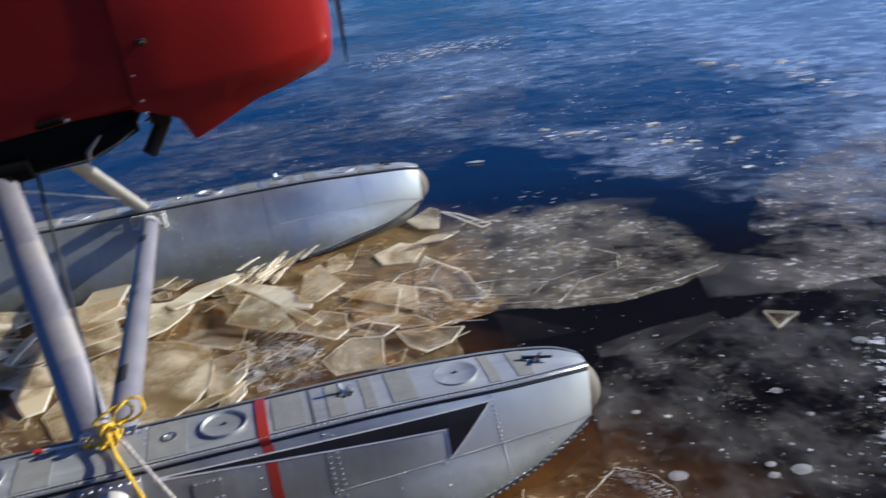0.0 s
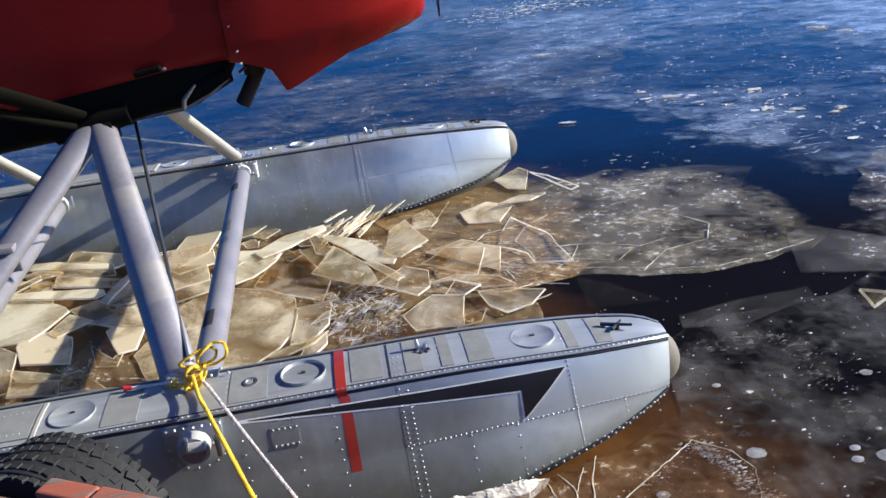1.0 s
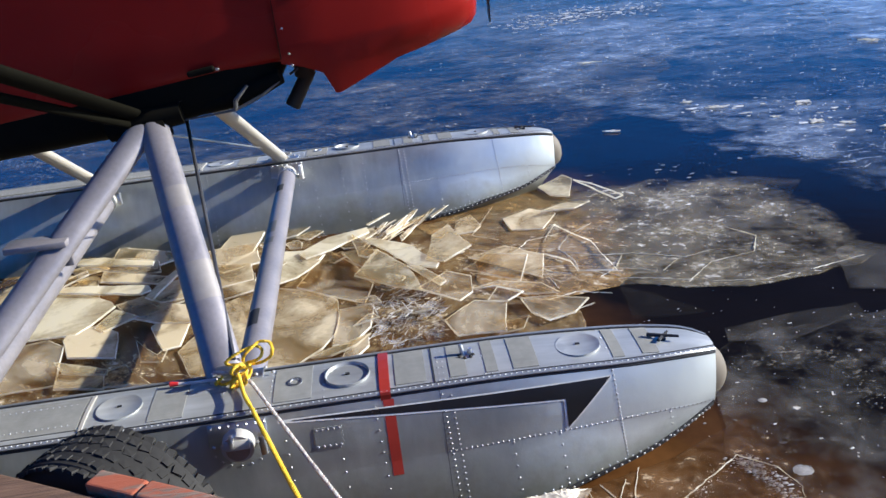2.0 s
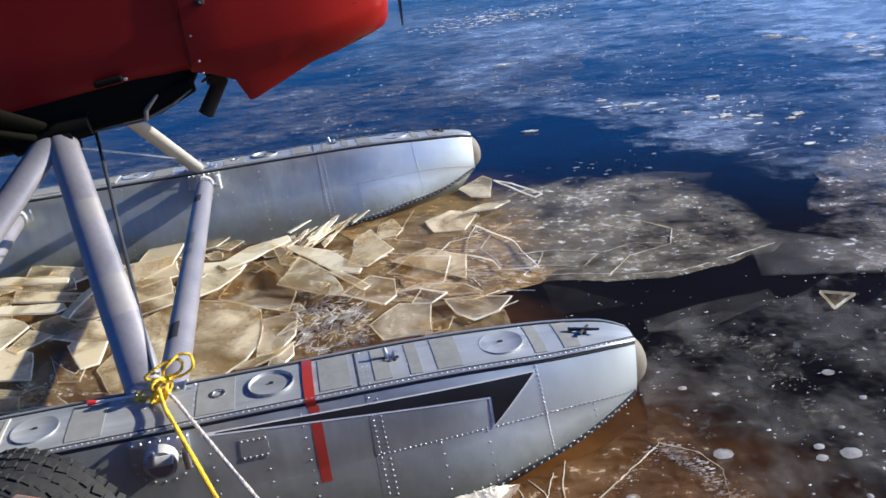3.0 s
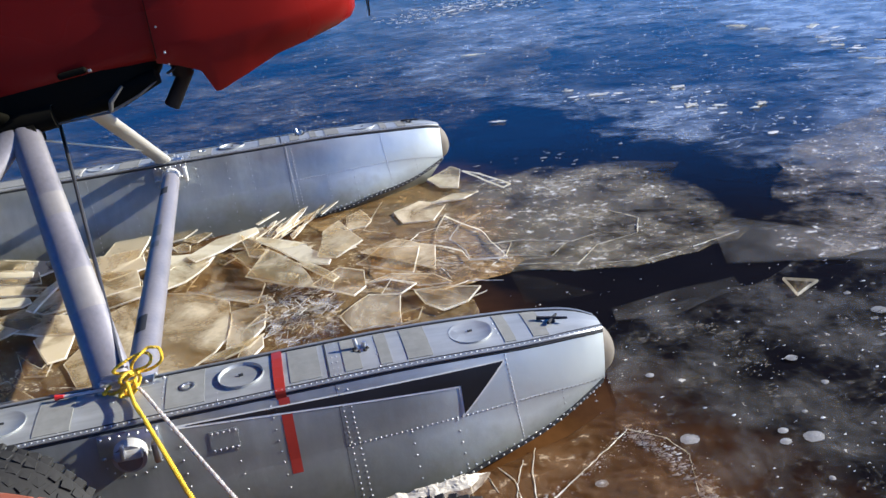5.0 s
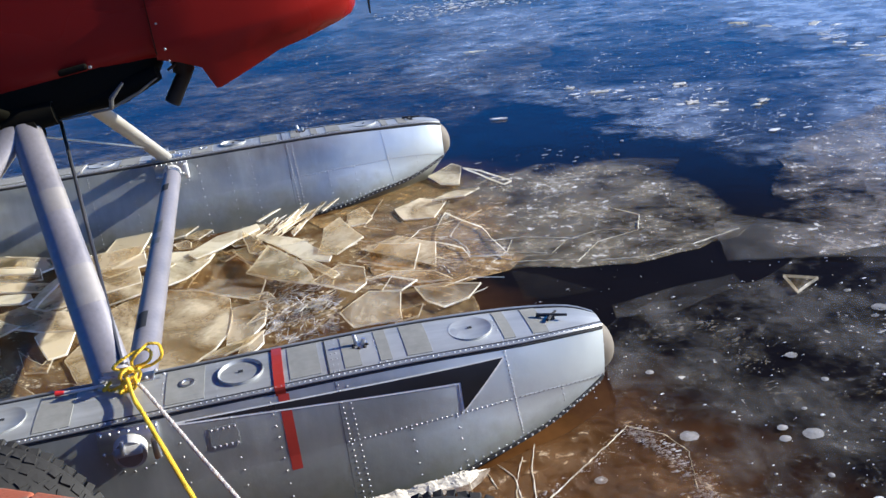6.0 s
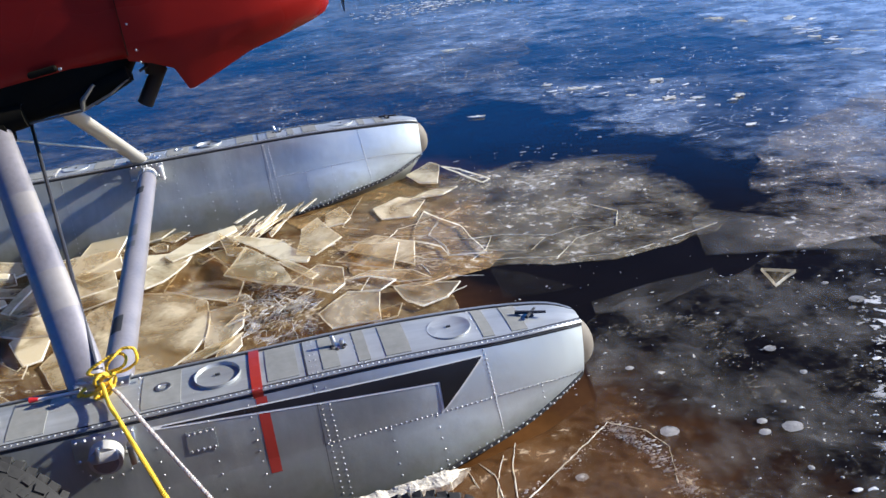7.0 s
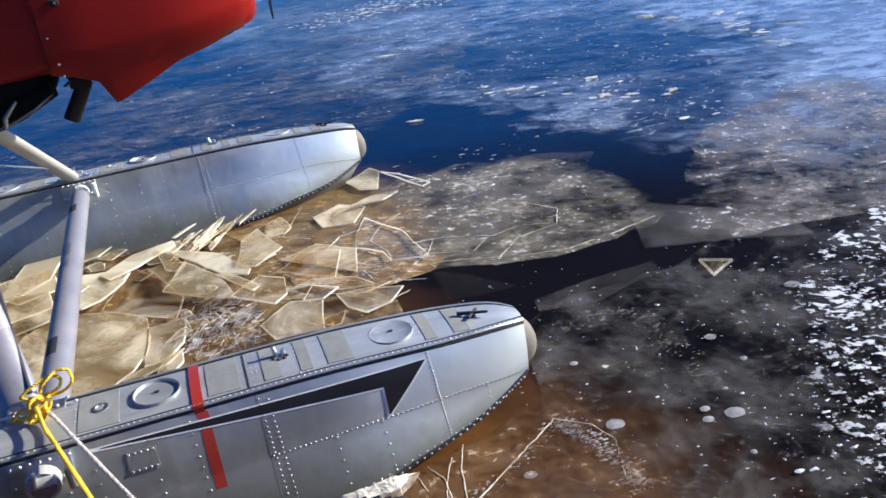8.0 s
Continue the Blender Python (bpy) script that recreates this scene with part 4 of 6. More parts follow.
for i in range(9):
    x = 0.26 + 0.065 * i
    f = (x - 0.26) / 0.52
    add_dome(bm, (x, CENTRE - 0.447 + 0.062 * f * f, 1.235 + 0.035 * f), (0, -1, -0.1), 0.0035, 0.002, 8)
tagged(part("fasteners", bm, M_EXHAUST, cowl), kind="stuff")
# a dark slot low on the side, with a bright rim at its end
bm = bmesh.new()
add_box(bm, (0.095, 0.02, 0.022), Matrix.Translation((-0.065, CENTRE - 0.446, 1.143)) @ pose(0, 0, 0, 0, -7, 0), 0.008)
part("side_vent", bm, M_BELLY, body, "dark slotted vent")
bm = bmesh.new()
add_box(bm, (0.012, 0.008, 0.010), Matrix.Translation((-0.008, CENTRE - 0.457, 1.146)), 0.003)
part("vent_rim", bm, M_FITTING, body)
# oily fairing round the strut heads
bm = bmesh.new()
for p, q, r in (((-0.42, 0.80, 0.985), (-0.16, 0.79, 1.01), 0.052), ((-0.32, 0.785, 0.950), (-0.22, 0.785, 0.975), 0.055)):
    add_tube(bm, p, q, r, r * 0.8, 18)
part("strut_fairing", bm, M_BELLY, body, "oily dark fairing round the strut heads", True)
# exhaust stub below the firewall
bm = bmesh.new()
add_tube(bm, (0.262, 1.02, 1.12), (0.255, 1.02, 1.03), 0.040, 0.037, 20)
add_tube(bm, (0.275, 1.02, 1.050), (0.192, 1.02, 0.925), 0.026, 0.028, 20)
part("exhaust_pipe", bm, M_EXHAUST, cowl, "sooty exhaust stub", True)
bm = bmesh.new()
add_tube(bm, (0.215, 1.0, 1.09), (0.245, 1.0, 1.035), 0.006, 0.006, 8)
add_tube(bm, (0.205, 0.98, 1.05), (0.255, 1.0, 1.075), 0.005, 0.005, 8)
part("exhaust_clamp", bm, M_STEEL, cowl)
# pale rim of the cabin heater outlet on the belly
bm = bmesh.new()
add_tube(bm, (0.02, 0.772, 0.995), (0.028, 0.762, 1.03), 0.007, 0.008, 8)
add_tube(bm, (0.028, 0.762, 1.03), (0.075, 0.765, 1.075), 0.008, 0.005, 8)
add_tube(bm, (-0.17, 0.790, 0.978), (0.02, 0.772, 0.995), 0.003, 0.005, 8)
add_tube(bm, (0.02, 0.772, 0.995), (0.12, 0.772, 1.035), 0.005, 0.004, 8)
add_tube(bm, (0.12, 0.772, 1.035), (0.19, 0.780, 1.075), 0.004, 0.003, 8)
add_tube(bm, (-0.30, 0.78, 0.985), (-0.12, 0.785, 1.065), 0.004, 0.003, 8)
part("belly_lip", bm, M_LIP, body, "bent metal lip")
bm = bmesh.new()
add_tube(bm, (-0.20, 0.82, 1.005), (0.05, 0.82, 1.040), 0.030, 0.046, 24)
add_tube(bm, (0.05, 0.82, 1.040), (0.19, 0.80, 1.085), 0.046, 0.026, 24)
part("belly_fairing", bm, M_BELLY, body, "dark oily duct under the belly", True)
# one blade of the propeller hangs down, seen on edge
bm = bmesh.new()
for z, w, t in ((1.105, 0.012, 0.0015), (1.13, 0.024, 0.002), (1.35, 0.034, 0.006), (1.52, 0.03, 0.02)):
    for sx, sy in ((-1, -1), (1, -1), (1, 1), (-1, 1)):
        bm.verts.new((0.975 + sx * t, CENTRE + sy * w, z))
bm.verts.ensure_lookup_table()
for j in range(3):
    for i in range(4):
        bm.faces.new([bm.verts[k] for k in (4 * j + i, 4 * j + (i + 1) % 4, 4 * j + 4 + (i + 1) % 4, 4 * j + 4 + i)])
bm.faces.new(bm.verts[:4])
prop = part("propeller", bm, M_BLACK, plane, "dark propeller blade at rest")
tube_obj("hub", (0.89, CENTRE, 1.50), (1.02, CENTRE, 1.50), 0.07, M_FITTING, prop)
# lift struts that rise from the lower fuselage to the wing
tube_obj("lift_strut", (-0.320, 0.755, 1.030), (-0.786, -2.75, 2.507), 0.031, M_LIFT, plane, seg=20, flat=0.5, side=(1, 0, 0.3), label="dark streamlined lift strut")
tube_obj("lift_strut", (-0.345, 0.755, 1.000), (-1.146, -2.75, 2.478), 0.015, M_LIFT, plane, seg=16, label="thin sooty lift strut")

# the high wing that the lift struts carry
bm = bmesh.new()
rings = []
for y in (CENTRE - 5.4, CENTRE - 4.8, CENTRE, CENTRE + 4.8, CENTRE + 5.4):
    cut = 0.75 if abs(y - CENTRE) > 5 else 1.0
    rings.append([bm.verts.new((-0.62 + u * cut, y, 2.47 + w * cut)) for u, w in ((0.87, 0.05), (0.70, 0.0), (0.2, -0.02), (-0.5, 0.0), (-0.87, 0.04), (-0.5, 0.10), (0.2, 0.19), (0.65, 0.16))])
for a, b in zip(rings, rings[1:]):
    for i in range(8):
        bm.faces.new((a[i], a[(i + 1) % 8], b[(i + 1) % 8], b[i]))
bm.faces.new(rings[0])
bm.faces.new(rings[-1][::-1])
part("wing", bm, M_RED, plane, "long red high wing", True)

# unseen bank added behind the dock to keep low sky out of the reflections
bm = bmesh.new()
R9 = random.Random(77)
low, high = [], []
for i in range(61):
    a = math.pi * (1.02 + 0.96 * i / 60)
    x, y = 26 * math.cos(a), 18 * math.sin(a) - 2
    low.append(bm.verts.new((x, y, -0.3)))
    high.append(bm.verts.new((x * 1.2, y * 1.2, 2.6 + R9.uniform(-0.8, 0.8))))
for i in range(60):
    bm.faces.new((low[i], low[i + 1], high[i + 1], high[i]))
tagged(part("backdrop", bm, M_UNSEEN_BANK), "added dark bank, out of view, that blocks the low sky in reflections", "bank", kind="structure")

# ---- dock and tyres ----
dock = tagged(new("dock"), "weathered plank dock with a worn orange edge board", "dock")
DOCK_YAW = -30.0
DOCK = pose(-0.165, -0.645, 0.560, 0, 0, DOCK_YAW)
E2 = random.Random(5)
bm = bmesh.new()
add_box(bm, (0.138, 0.055, 0.09), DOCK @ Matrix.Translation((0.012, -0.03, -0.045)), 0.006)
part("edge_board", bm, M_ORANGE, dock, "short worn orange-painted edge board")
bm = bmesh.new()
add_box(bm, (2.4, 0.055, 0.09), DOCK @ Matrix.Translation((1.289, -0.032, -0.049)) @ pose(0, 0, 0, 0, 0.4, 0), 0.006)
part("edge_board", bm, M_ORANGE, dock, "worn orange-painted edge board")
for i in range(20):
    bm = bmesh.new()
    add_box(bm, (4.2, 0.135, 0.04), DOCK @ Matrix.Translation((0.3 + E2.uniform(-0.02, 0.02), -0.135 - 0.145 * i, -0.040 + E2.uniform(-0.004, 0.004))), 0.006)
    part("plank", bm, M_PLANK, dock)
for x in (-1.5, 0.0, 1.5):
    bm = bmesh.new()
    add_tube(bm, DOCK @ Vector((x, -0.25, -0.04)), DOCK @ Vector((x, -0.25, -1.6)), 0.11, 0.11, 14)
    part("pile", bm, M_PLANK, dock, "round timber pile")


def tyre(r, w, tread=True):
    """A worn tyre about its axis y, with blocks of tread, and its inner hollow."""
    bm = bmesh.new()
    seg = 64
    prof = [(0.60 * r, -0.36 * w), (0.66 * r, -0.48 * w), (0.80 * r, -0.53 * w), (0.92 * r, -0.47 * w), (0.975 * r, -0.38 * w), (0.985 * r, 0.0), (0.975 * r, 0.38 * w), (0.92 * r, 0.47 * w),
            (0.80 * r, 0.53 * w), (0.66 * r, 0.48 * w), (0.60 * r, 0.36 * w), (0.64 * r, 0.34 * w), (0.90 * r, 0.40 * w), (0.94 * r, 0.0), (0.90 * r, -0.40 * w), (0.64 * r, -0.34 * w)]
    rings = [[bm.verts.new((q * math.cos(k), y, q * math.sin(k))) for q, y in prof] for k in (2 * math.pi * i / seg for i in range(seg))]
    for i in range(seg):
        a, b = rings[i], rings[(i + 1) % seg]
        for j in range(len(prof)):
            bm.faces.new((a[j], a[(j + 1) % len(prof)], b[(j + 1) % len(prof)], b[j]))
    return bm


def tread_blocks(r, w, n=58):
    """Worn blocks, narrower at the top, in staggered rows."""
    bm = bmesh.new()
    rows = ((-0.43, 0.15, 0.0), (-0.27, 0.13, 0.5), (-0.09, 0.135, 0.1), (0.09, 0.135, 0.6), (0.27, 0.13, 0.0), (0.43, 0.15, 0.5))
    for yc, wid, off in rows:
        for i in range(n):
            k = 2 * math.pi * (i + off) / n
            rr = r * (0.983 if abs(yc) < 0.3 else 0.960)
            m = pose(0, 0, 0, 0, -math.degrees(k), 0) @ Matrix.Translation((rr, yc * w, 0)) @ pose(0, 0, 0, (9 if yc > 0 else -9) + E2.uniform(-14, 14), 0, -12 if yc > 0.3 else 12 if yc < -0.3 else 0)
            hy, hz, top = wid * w * 0.5 * E2.uniform(0.74, 1.0), math.pi * r / n * E2.uniform(0.66, 0.95), r * 0.014 * E2.uniform(0.35, 1.05)
            lo = [bm.verts.new(m @ Vector((-0.006, u * hy, v * hz))) for u, v in ((-1, -1), (1, -1), (1, 1), (-1, 1))]
            hi = [bm.verts.new(m @ Vector((top + E2.uniform(-0.0022, 0.0008), u * hy * E2.uniform(0.72, 0.95), v * hz * E2.uniform(0.68, 0.94)))) for u, v in ((-1, -1), (1, -1), (1, 1), (-1, 1))]
            bm.faces.new(hi)
            for j in range(4):
                bm.faces.new((lo[j], lo[(j + 1) % 4], hi[(j + 1) % 4], hi[j]))
    return bm


def tyre_thing(m, r, w, label):
    t = tagged(new("tyre"), label, "tyre", "tyres along the dock")
    t.matrix_world = m
    part("carcass", tyre(r, w), M_TYRE, t, "", True)
    tagged(part("tread", tread_blocks(r, w), M_TYRE, t, "worn block tread"), kind="stuff")
    return t


tyre_thing(pose(-0.300, -0.455, 0.205, -3, 0, -28), 0.310, 0.20, "worn black car tyre hung as a fender on the dock")
tyre_thing(pose(0.735, -0.935, 0.165, -3, 0, -28), 0.275, 0.20, "dark car tyre hung low at the dock's edge")


# ---- ropes ----
def rope(name, pts, r, mat, strands=3, pitch=0.05, fleck=None):
    """A laid rope: strands wound round a smooth line through the points."""
    pts = [Vector(p) for p in pts]
    line = []
    n = len(pts)
    for i in range(n - 1):
        p0, p1, p2, p3 = pts[max(0, i - 1)], pts[i], pts[i + 1], pts[min(n - 1, i + 2)]
        steps = max(3, round((p2 - p1).length / 0.010))
        for s in range(steps):
            t = s / steps
            line.append(0.5 * ((2 * p1) + (p2 - p0) * t + (2 * p0 - 5 * p1 + 4 * p2 - p3) * t * t + (3 * p1 - p0 - 3 * p2 + p3) * t**3))
    line.append(pts[-1])
    bm = bmesh.new()
    up = Vector((0.31, 0.2, 0.93))
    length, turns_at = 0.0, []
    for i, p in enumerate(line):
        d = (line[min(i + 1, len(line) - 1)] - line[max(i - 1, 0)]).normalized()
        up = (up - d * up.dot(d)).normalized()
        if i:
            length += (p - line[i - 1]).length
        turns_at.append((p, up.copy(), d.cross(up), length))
    for s in range(strands):
        prev = None
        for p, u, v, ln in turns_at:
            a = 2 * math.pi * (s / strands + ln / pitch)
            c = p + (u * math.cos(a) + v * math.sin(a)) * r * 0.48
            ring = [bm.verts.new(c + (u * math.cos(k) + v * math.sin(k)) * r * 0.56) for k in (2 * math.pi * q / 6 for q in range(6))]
            if prev:
                for q in range(6):
                    bm.faces.new((prev[q], prev[(q + 1) % 6], ring[(q + 1) % 6], ring[q])).material_index = 1 if fleck and s == 0 else 0
            prev = ring
    return part(name, bm, (mat, fleck) if fleck else mat, None, "", True)


KNOT = Vector((-0.012, 0.03, 0.385))


def loop_round(c, rx, rz, tilt, turns=1.0, start=0.0, wob=0.006, seed=0):
    q = random.Random(seed)
    out = []
    for i in range(int(14 * turns) + 1):
        a = start + 2 * math.pi * i / 14
        out.append(Vector(c) + pose(0, 0, 0, 0, tilt, 0).to_3x3() @ Vector((rx * math.cos(a), q.uniform(-wob, wob) + 0.01 * math.sin(2 * a), rz * math.sin(a))))
    return out


yellow = tagged(new("mooring_rope"), "yellow plastic rope knotted round the strut base", "rope")
line_y = rope("line", [KNOT + Vector((0, 0, 0.0)), (0.015, -0.08, 0.378), (0.055, -0.20, 0.388), (0.19, -0.60, 0.411), (0.31, -0.95, 0.45), (0.42, -1.3, 0.52)], 0.0070, M_YELLOW, 3, 0.034)
line_y.parent = yellow
for k, (c, rx, rz, tilt, turns, st) in enumerate((((0.010, 0.05, 0.428), 0.058, 0.022, -14, 1.0, 0.4), ((0.052, 0.05, 0.432), 0.050, 0.030, -28, 1.0, 2.0), ((-0.010, 0.03, 0.392), 0.022, 0.024, 10, 1.6, 0.0),
                                             ((-0.004, 0.045, 0.375), 0.020, 0.032, 40, 2.0, 1.0), ((-0.012, 0.02, 0.366), 0.030, 0.015, -35, 1.6, 2.0), ((-0.06, 0.045, 0.362), 0.030, 0.012, -20, 0.8, 1.5))):
    lp = rope("loop", loop_round(c, rx, rz, tilt, turns, st, seed=k), 0.0053, M_YELLOW, 3, 0.028)
    lp.parent = yellow
white = tagged(new("mooring_rope"), "white braided rope from the strut base to the dock", "rope")
line_w = rope("line", [(-0.09, 0.06, 0.385), (-0.03, 0.045, 0.385), (0.022, 0.0, 0.372), (0.096, -0.17, 0.376), (0.280, -0.60, 0.388), (0.42, -0.95, 0.44), (0.55, -1.3, 0.52)], 0.0062, M_WHITEROPE, 3, 0.034, M_FLECK)
line_w.parent = white
rod = tagged(new("tie_rod"), "thin pale rod with a red tip lying on the float deck", "rod")
tube_obj("shaft", (-0.205, 0.075, 0.356), (-0.085, 0.062, 0.360), 0.005, M_WHITEROPE, rod, seg=8)
tube_obj("tip", (-0.228, 0.078, 0.357), (-0.203, 0.075, 0.357), 0.009, M_REDCAP, rod, 0.006, 8)


# ---- ice ----
def floor_poly(bm, pts, z, thick, wobble=0.0, seed=0, step=0.06, rim=0.0036, under=True):
    """An upright-sided slab over a plan outline, its rim slightly uneven. Returns nothing; faces: 0 top, 1 edge."""
    q = random.Random(seed)
    ring = []
    for i, a in enumerate(pts):
        b = pts[(i + 1) % len(pts)]
        ln = math.dist(a, b)
        n = max(1, int(ln / step))
        for s in range(n):
            t = s / n
            w = wobble if s else wobble * 0.2
            ring.append((a[0] + (b[0] - a[0]) * t + q.uniform(-w, w), a[1] + (b[1] - a[1]) * t + q.uniform(-w, w)))
    m = len(ring)
    inner = []
    turn = sum(ring[i][0] * ring[(i + 1) % m][1] - ring[(i + 1) % m][0] * ring[i][1] for i in range(m))
    for i in range(m):
        (ax, ay), (bx, by), (cx, cy) = ring[i - 1], ring[i], ring[(i + 1) % m]
        n1, n2 = Vector((ay - by, bx - ax)).normalized(), Vector((by - cy, cx - bx)).normalized()
        nn = (n1 + n2)
        nn = nn.normalized() if nn.length > 0.2 else n1
        k = rim * q.uniform(0.5, 1.5) * (1 if turn > 0 else -1)
        inner.append((bx + nn.x * k, by + nn.y * k))
    top = [bm.verts.new((x, y, z + thick)) for x, y in inner]
    bev = [bm.verts.new((x, y, z + thick * 0.45)) for x, y in ring]
    bot = [bm.verts.new((x, y, z)) for x, y in ring]
    bm.faces.new(top).material_index = 0
    if under:
        bm.faces.new(bot[::-1]).material_index = 0
    for i in range(m):
        j = (i + 1) % m
        bm.faces.new((bev[i], bev[j], top[j], top[i])).material_index = 1
        bm.faces.new((bot[i], bot[j], bev[j], bev[i])).material_index = 1


PLATES = {
    "cream": (M_PLATE, "cream-coloured broken plate of thin ice in a heap"),
    "amber": (M_AMBER, "amber-stained half-clear plate of thin ice in a heap"),
    "clear": (M_CLEAR, "clear grey broken plate of thin ice in a heap"),
    "blue": (M_BLUECLEAR, "bluish clear plate of ice with a bright broken rim"),
    "film": (M_FILM, "thin grey transparent plate of ice afloat on dark water"),
}


def ice_plate(*corners, z=0.0, tilt=(0, 0), thick=0.008, kind="cream", seed=0):
    """A broken plate of thin ice; corners in plan, tilt about x and y in degrees."""
    cx = sum(c[0] for c in corners) / len(corners)
    cy = sum(c[1] for c in corners) / len(corners)
    bm = bmesh.new()
    floor_poly(bm, [(x - cx, y - cy) for x, y in corners], -thick / 2, thick, 0.005, seed + len(corners) * 7 + int(abs(cx * 977)), 0.07, {"blue": 0.0016, "film": 0.0012}.get(kind, 0.003))
    ob = part("ice_plate", bm, (PLATES[kind][0], M_FILM if kind == "film" else M_EDGE))
    ob.matrix_world = pose(cx, cy, z, tilt[0], tilt[1], 0)
    return tagged(ob, PLATES[kind][1], "ice plate", "broken ice plates round the floats")


# the heap between the floats
ice_plate((-0.45, 1.03), (-0.39, 1.16), (-0.30, 1.42), (-0.22, 1.49), (-0.06, 1.50), (0.09, 1.42), (0.21, 1.29), (0.22, 1.12), (0.21, 0.99), (0.15, 0.87), (0.05, 0.76), (-0.08, 0.73), (-0.25, 0.73), (-0.37, 0.82), z=-0.026, tilt=(0.4, -0.4), kind="amber")
ice_plate((0.22, 1.18), (0.37, 1.20), (0.35, 0.99), (0.28, 0.88), (0.19, 0.87), (0.21, 1.05), z=-0.020, tilt=(0.8, 0.8), kind="clear")
ice_plate((0.15, 1.89), (0.30, 1.62), (0.37, 1.41), (0.33, 1.22), (0.22, 1.30), (0.02, 1.47), z=-0.022, tilt=(-0.4, 0.8), kind="clear")
ice_plate((0.11, 0.78), (0.16, 0.82), (0.35, 0.90), (0.29, 0.82), (0.19, 0.77), z=-0.006, tilt=(1.6, -0.8))
ice_plate((0.26, 0.86), (0.34, 0.91), (0.34, 0.82), (0.30, 0.76), (0.23, 0.75), z=-0.014, tilt=(2.0, 0.8), kind="clear")
ice_plate((-0.18, 1.58), (-0.08, 1.86), (0.08, 1.84), (0.15, 1.78), (0.12, 1.69), (0.02, 1.55), (-0.06, 1.51), z=-0.002, tilt=(1.6, 0.8))
ice_plate((-0.64, 1.49), (-0.57, 1.42), (-0.35, 1.54), (-0.18, 1.58), (-0.21, 1.77), (-0.36, 1.80), (-0.56, 1.59), z=0.000, tilt=(1.2, -0.8), kind="amber")
ice_plate((-0.42, 1.90), (-0.34, 2.19), (-0.20, 2.25), (-0.17, 2.14), (-0.21, 1.91), (-0.35, 1.79), z=0.010, tilt=(2.0, -1.2), kind="clear")
ice_plate((-0.09, 2.20), (0.08, 2.17), (0.00, 2.06), (-0.08, 2.04), z=0.006, tilt=(2.4, 0.0), kind="clear")
ice_plate((0.02, 1.79), (0.16, 1.92), (0.36, 1.97), (0.37, 1.91), (0.19, 1.78), (0.06, 1.72), z=0.020, tilt=(3.2, -0.8))
ice_plate((0.28, 1.90), (0.33, 1.82), (0.40, 1.65), (0.35, 1.61), (0.31, 1.65), z=0.026, tilt=(3.2, -1.6), kind="clear")
ice_plate((0.23, 1.72), (0.33, 1.74), (0.41, 1.69), (0.33, 1.53), (0.29, 1.58), z=0.014, tilt=(2.0, -0.8))
ice_plate((0.31, 1.90), (0.47, 1.79), (0.59, 1.69), (0.45, 1.68), z=0.012, tilt=(1.6, 1.2))
ice_plate((0.45, 1.66), (0.58, 1.65), (0.68, 1.44), (0.66, 1.39), (0.55, 1.46), z=0.020, tilt=(1.2, -1.2))
ice_plate((0.29, 1.41), (0.40, 1.65), (0.53, 1.43), (0.57, 1.27), (0.58, 1.17), (0.47, 1.24), z=0.030, tilt=(2.0, -1.2))
ice_plate((0.53, 1.41), (0.58, 1.40), (0.69, 1.21), (0.66, 1.18), z=0.036, tilt=(1.6, 1.2))
ice_plate((0.62, 1.48), (0.67, 1.70), (0.76, 1.78), (0.84, 1.53), (0.70, 1.42), z=0.044, tilt=(4.8, -2.0))
ice_plate((0.56, 1.20), (0.70, 1.32), (0.80, 1.24), (0.79, 1.09), (0.73, 1.03), z=0.024, tilt=(2.0, -0.8), kind="clear")
ice_plate((0.78, 1.40), (0.83, 1.44), (0.91, 1.54), (1.09, 1.47), (1.01, 1.21), z=-0.012, tilt=(0.8, 0.8), thick=0.007, kind="clear")
ice_plate((0.84, 1.03), (0.90, 1.14), (1.00, 1.06), (0.92, 1.00), z=0.004, tilt=(2.0, -1.2), kind="blue")
ice_plate((0.65, 0.93), (0.79, 1.08), (0.92, 1.03), (0.88, 0.77), (0.77, 0.78), (0.69, 0.78), z=-0.010, tilt=(-0.8, 1.2), kind="clear")
ice_plate((0.98, 1.04), (1.11, 1.02), (1.25, 0.95), (1.17, 0.85), (1.06, 0.82), (1.00, 0.91), z=-0.014, tilt=(1.2, -1.2), kind="clear")
ice_plate((0.85, 0.77), (0.90, 0.87), (0.99, 0.89), (0.95, 0.79), z=-0.018, tilt=(1.2, 1.6), kind="clear")
ice_plate((0.82, 1.54), (1.00, 1.61), (1.16, 1.45), (1.11, 1.22), (0.94, 1.41), z=-0.018, tilt=(0.8, -0.8), thick=0.006, kind="amber")
ice_plate((0.79, 1.18), (0.91, 1.23), (1.09, 1.16), (1.15, 1.05), (1.01, 1.07), (0.90, 1.18), z=-0.012, tilt=(1.2, 0.8), thick=0.006, kind="clear")
# plates by the far bow and in the floe beyond it
ice_plate((1.30, 2.32), (1.46, 2.43), (1.50, 2.36), (1.43, 2.12), (1.34, 2.18), z=-0.008, tilt=(2.4, -2.4))
ice_plate((1.24, 1.93), (1.36, 2.00), (1.51, 1.99), (1.41, 1.92), z=0.000, tilt=(2.4, 1.2))
ice_plate((1.05, 1.96), (1.20, 2.05), (1.32, 1.95), (1.22, 1.77), (1.07, 1.80), z=-0.024, tilt=(0.8, 0.8), thick=0.006, kind="amber")
ice_plate((1.50, 2.34), (1.58, 2.26), (1.70, 2.05), (1.65, 2.02), z=-0.012, tilt=(2.4, 0.8), kind="blue")
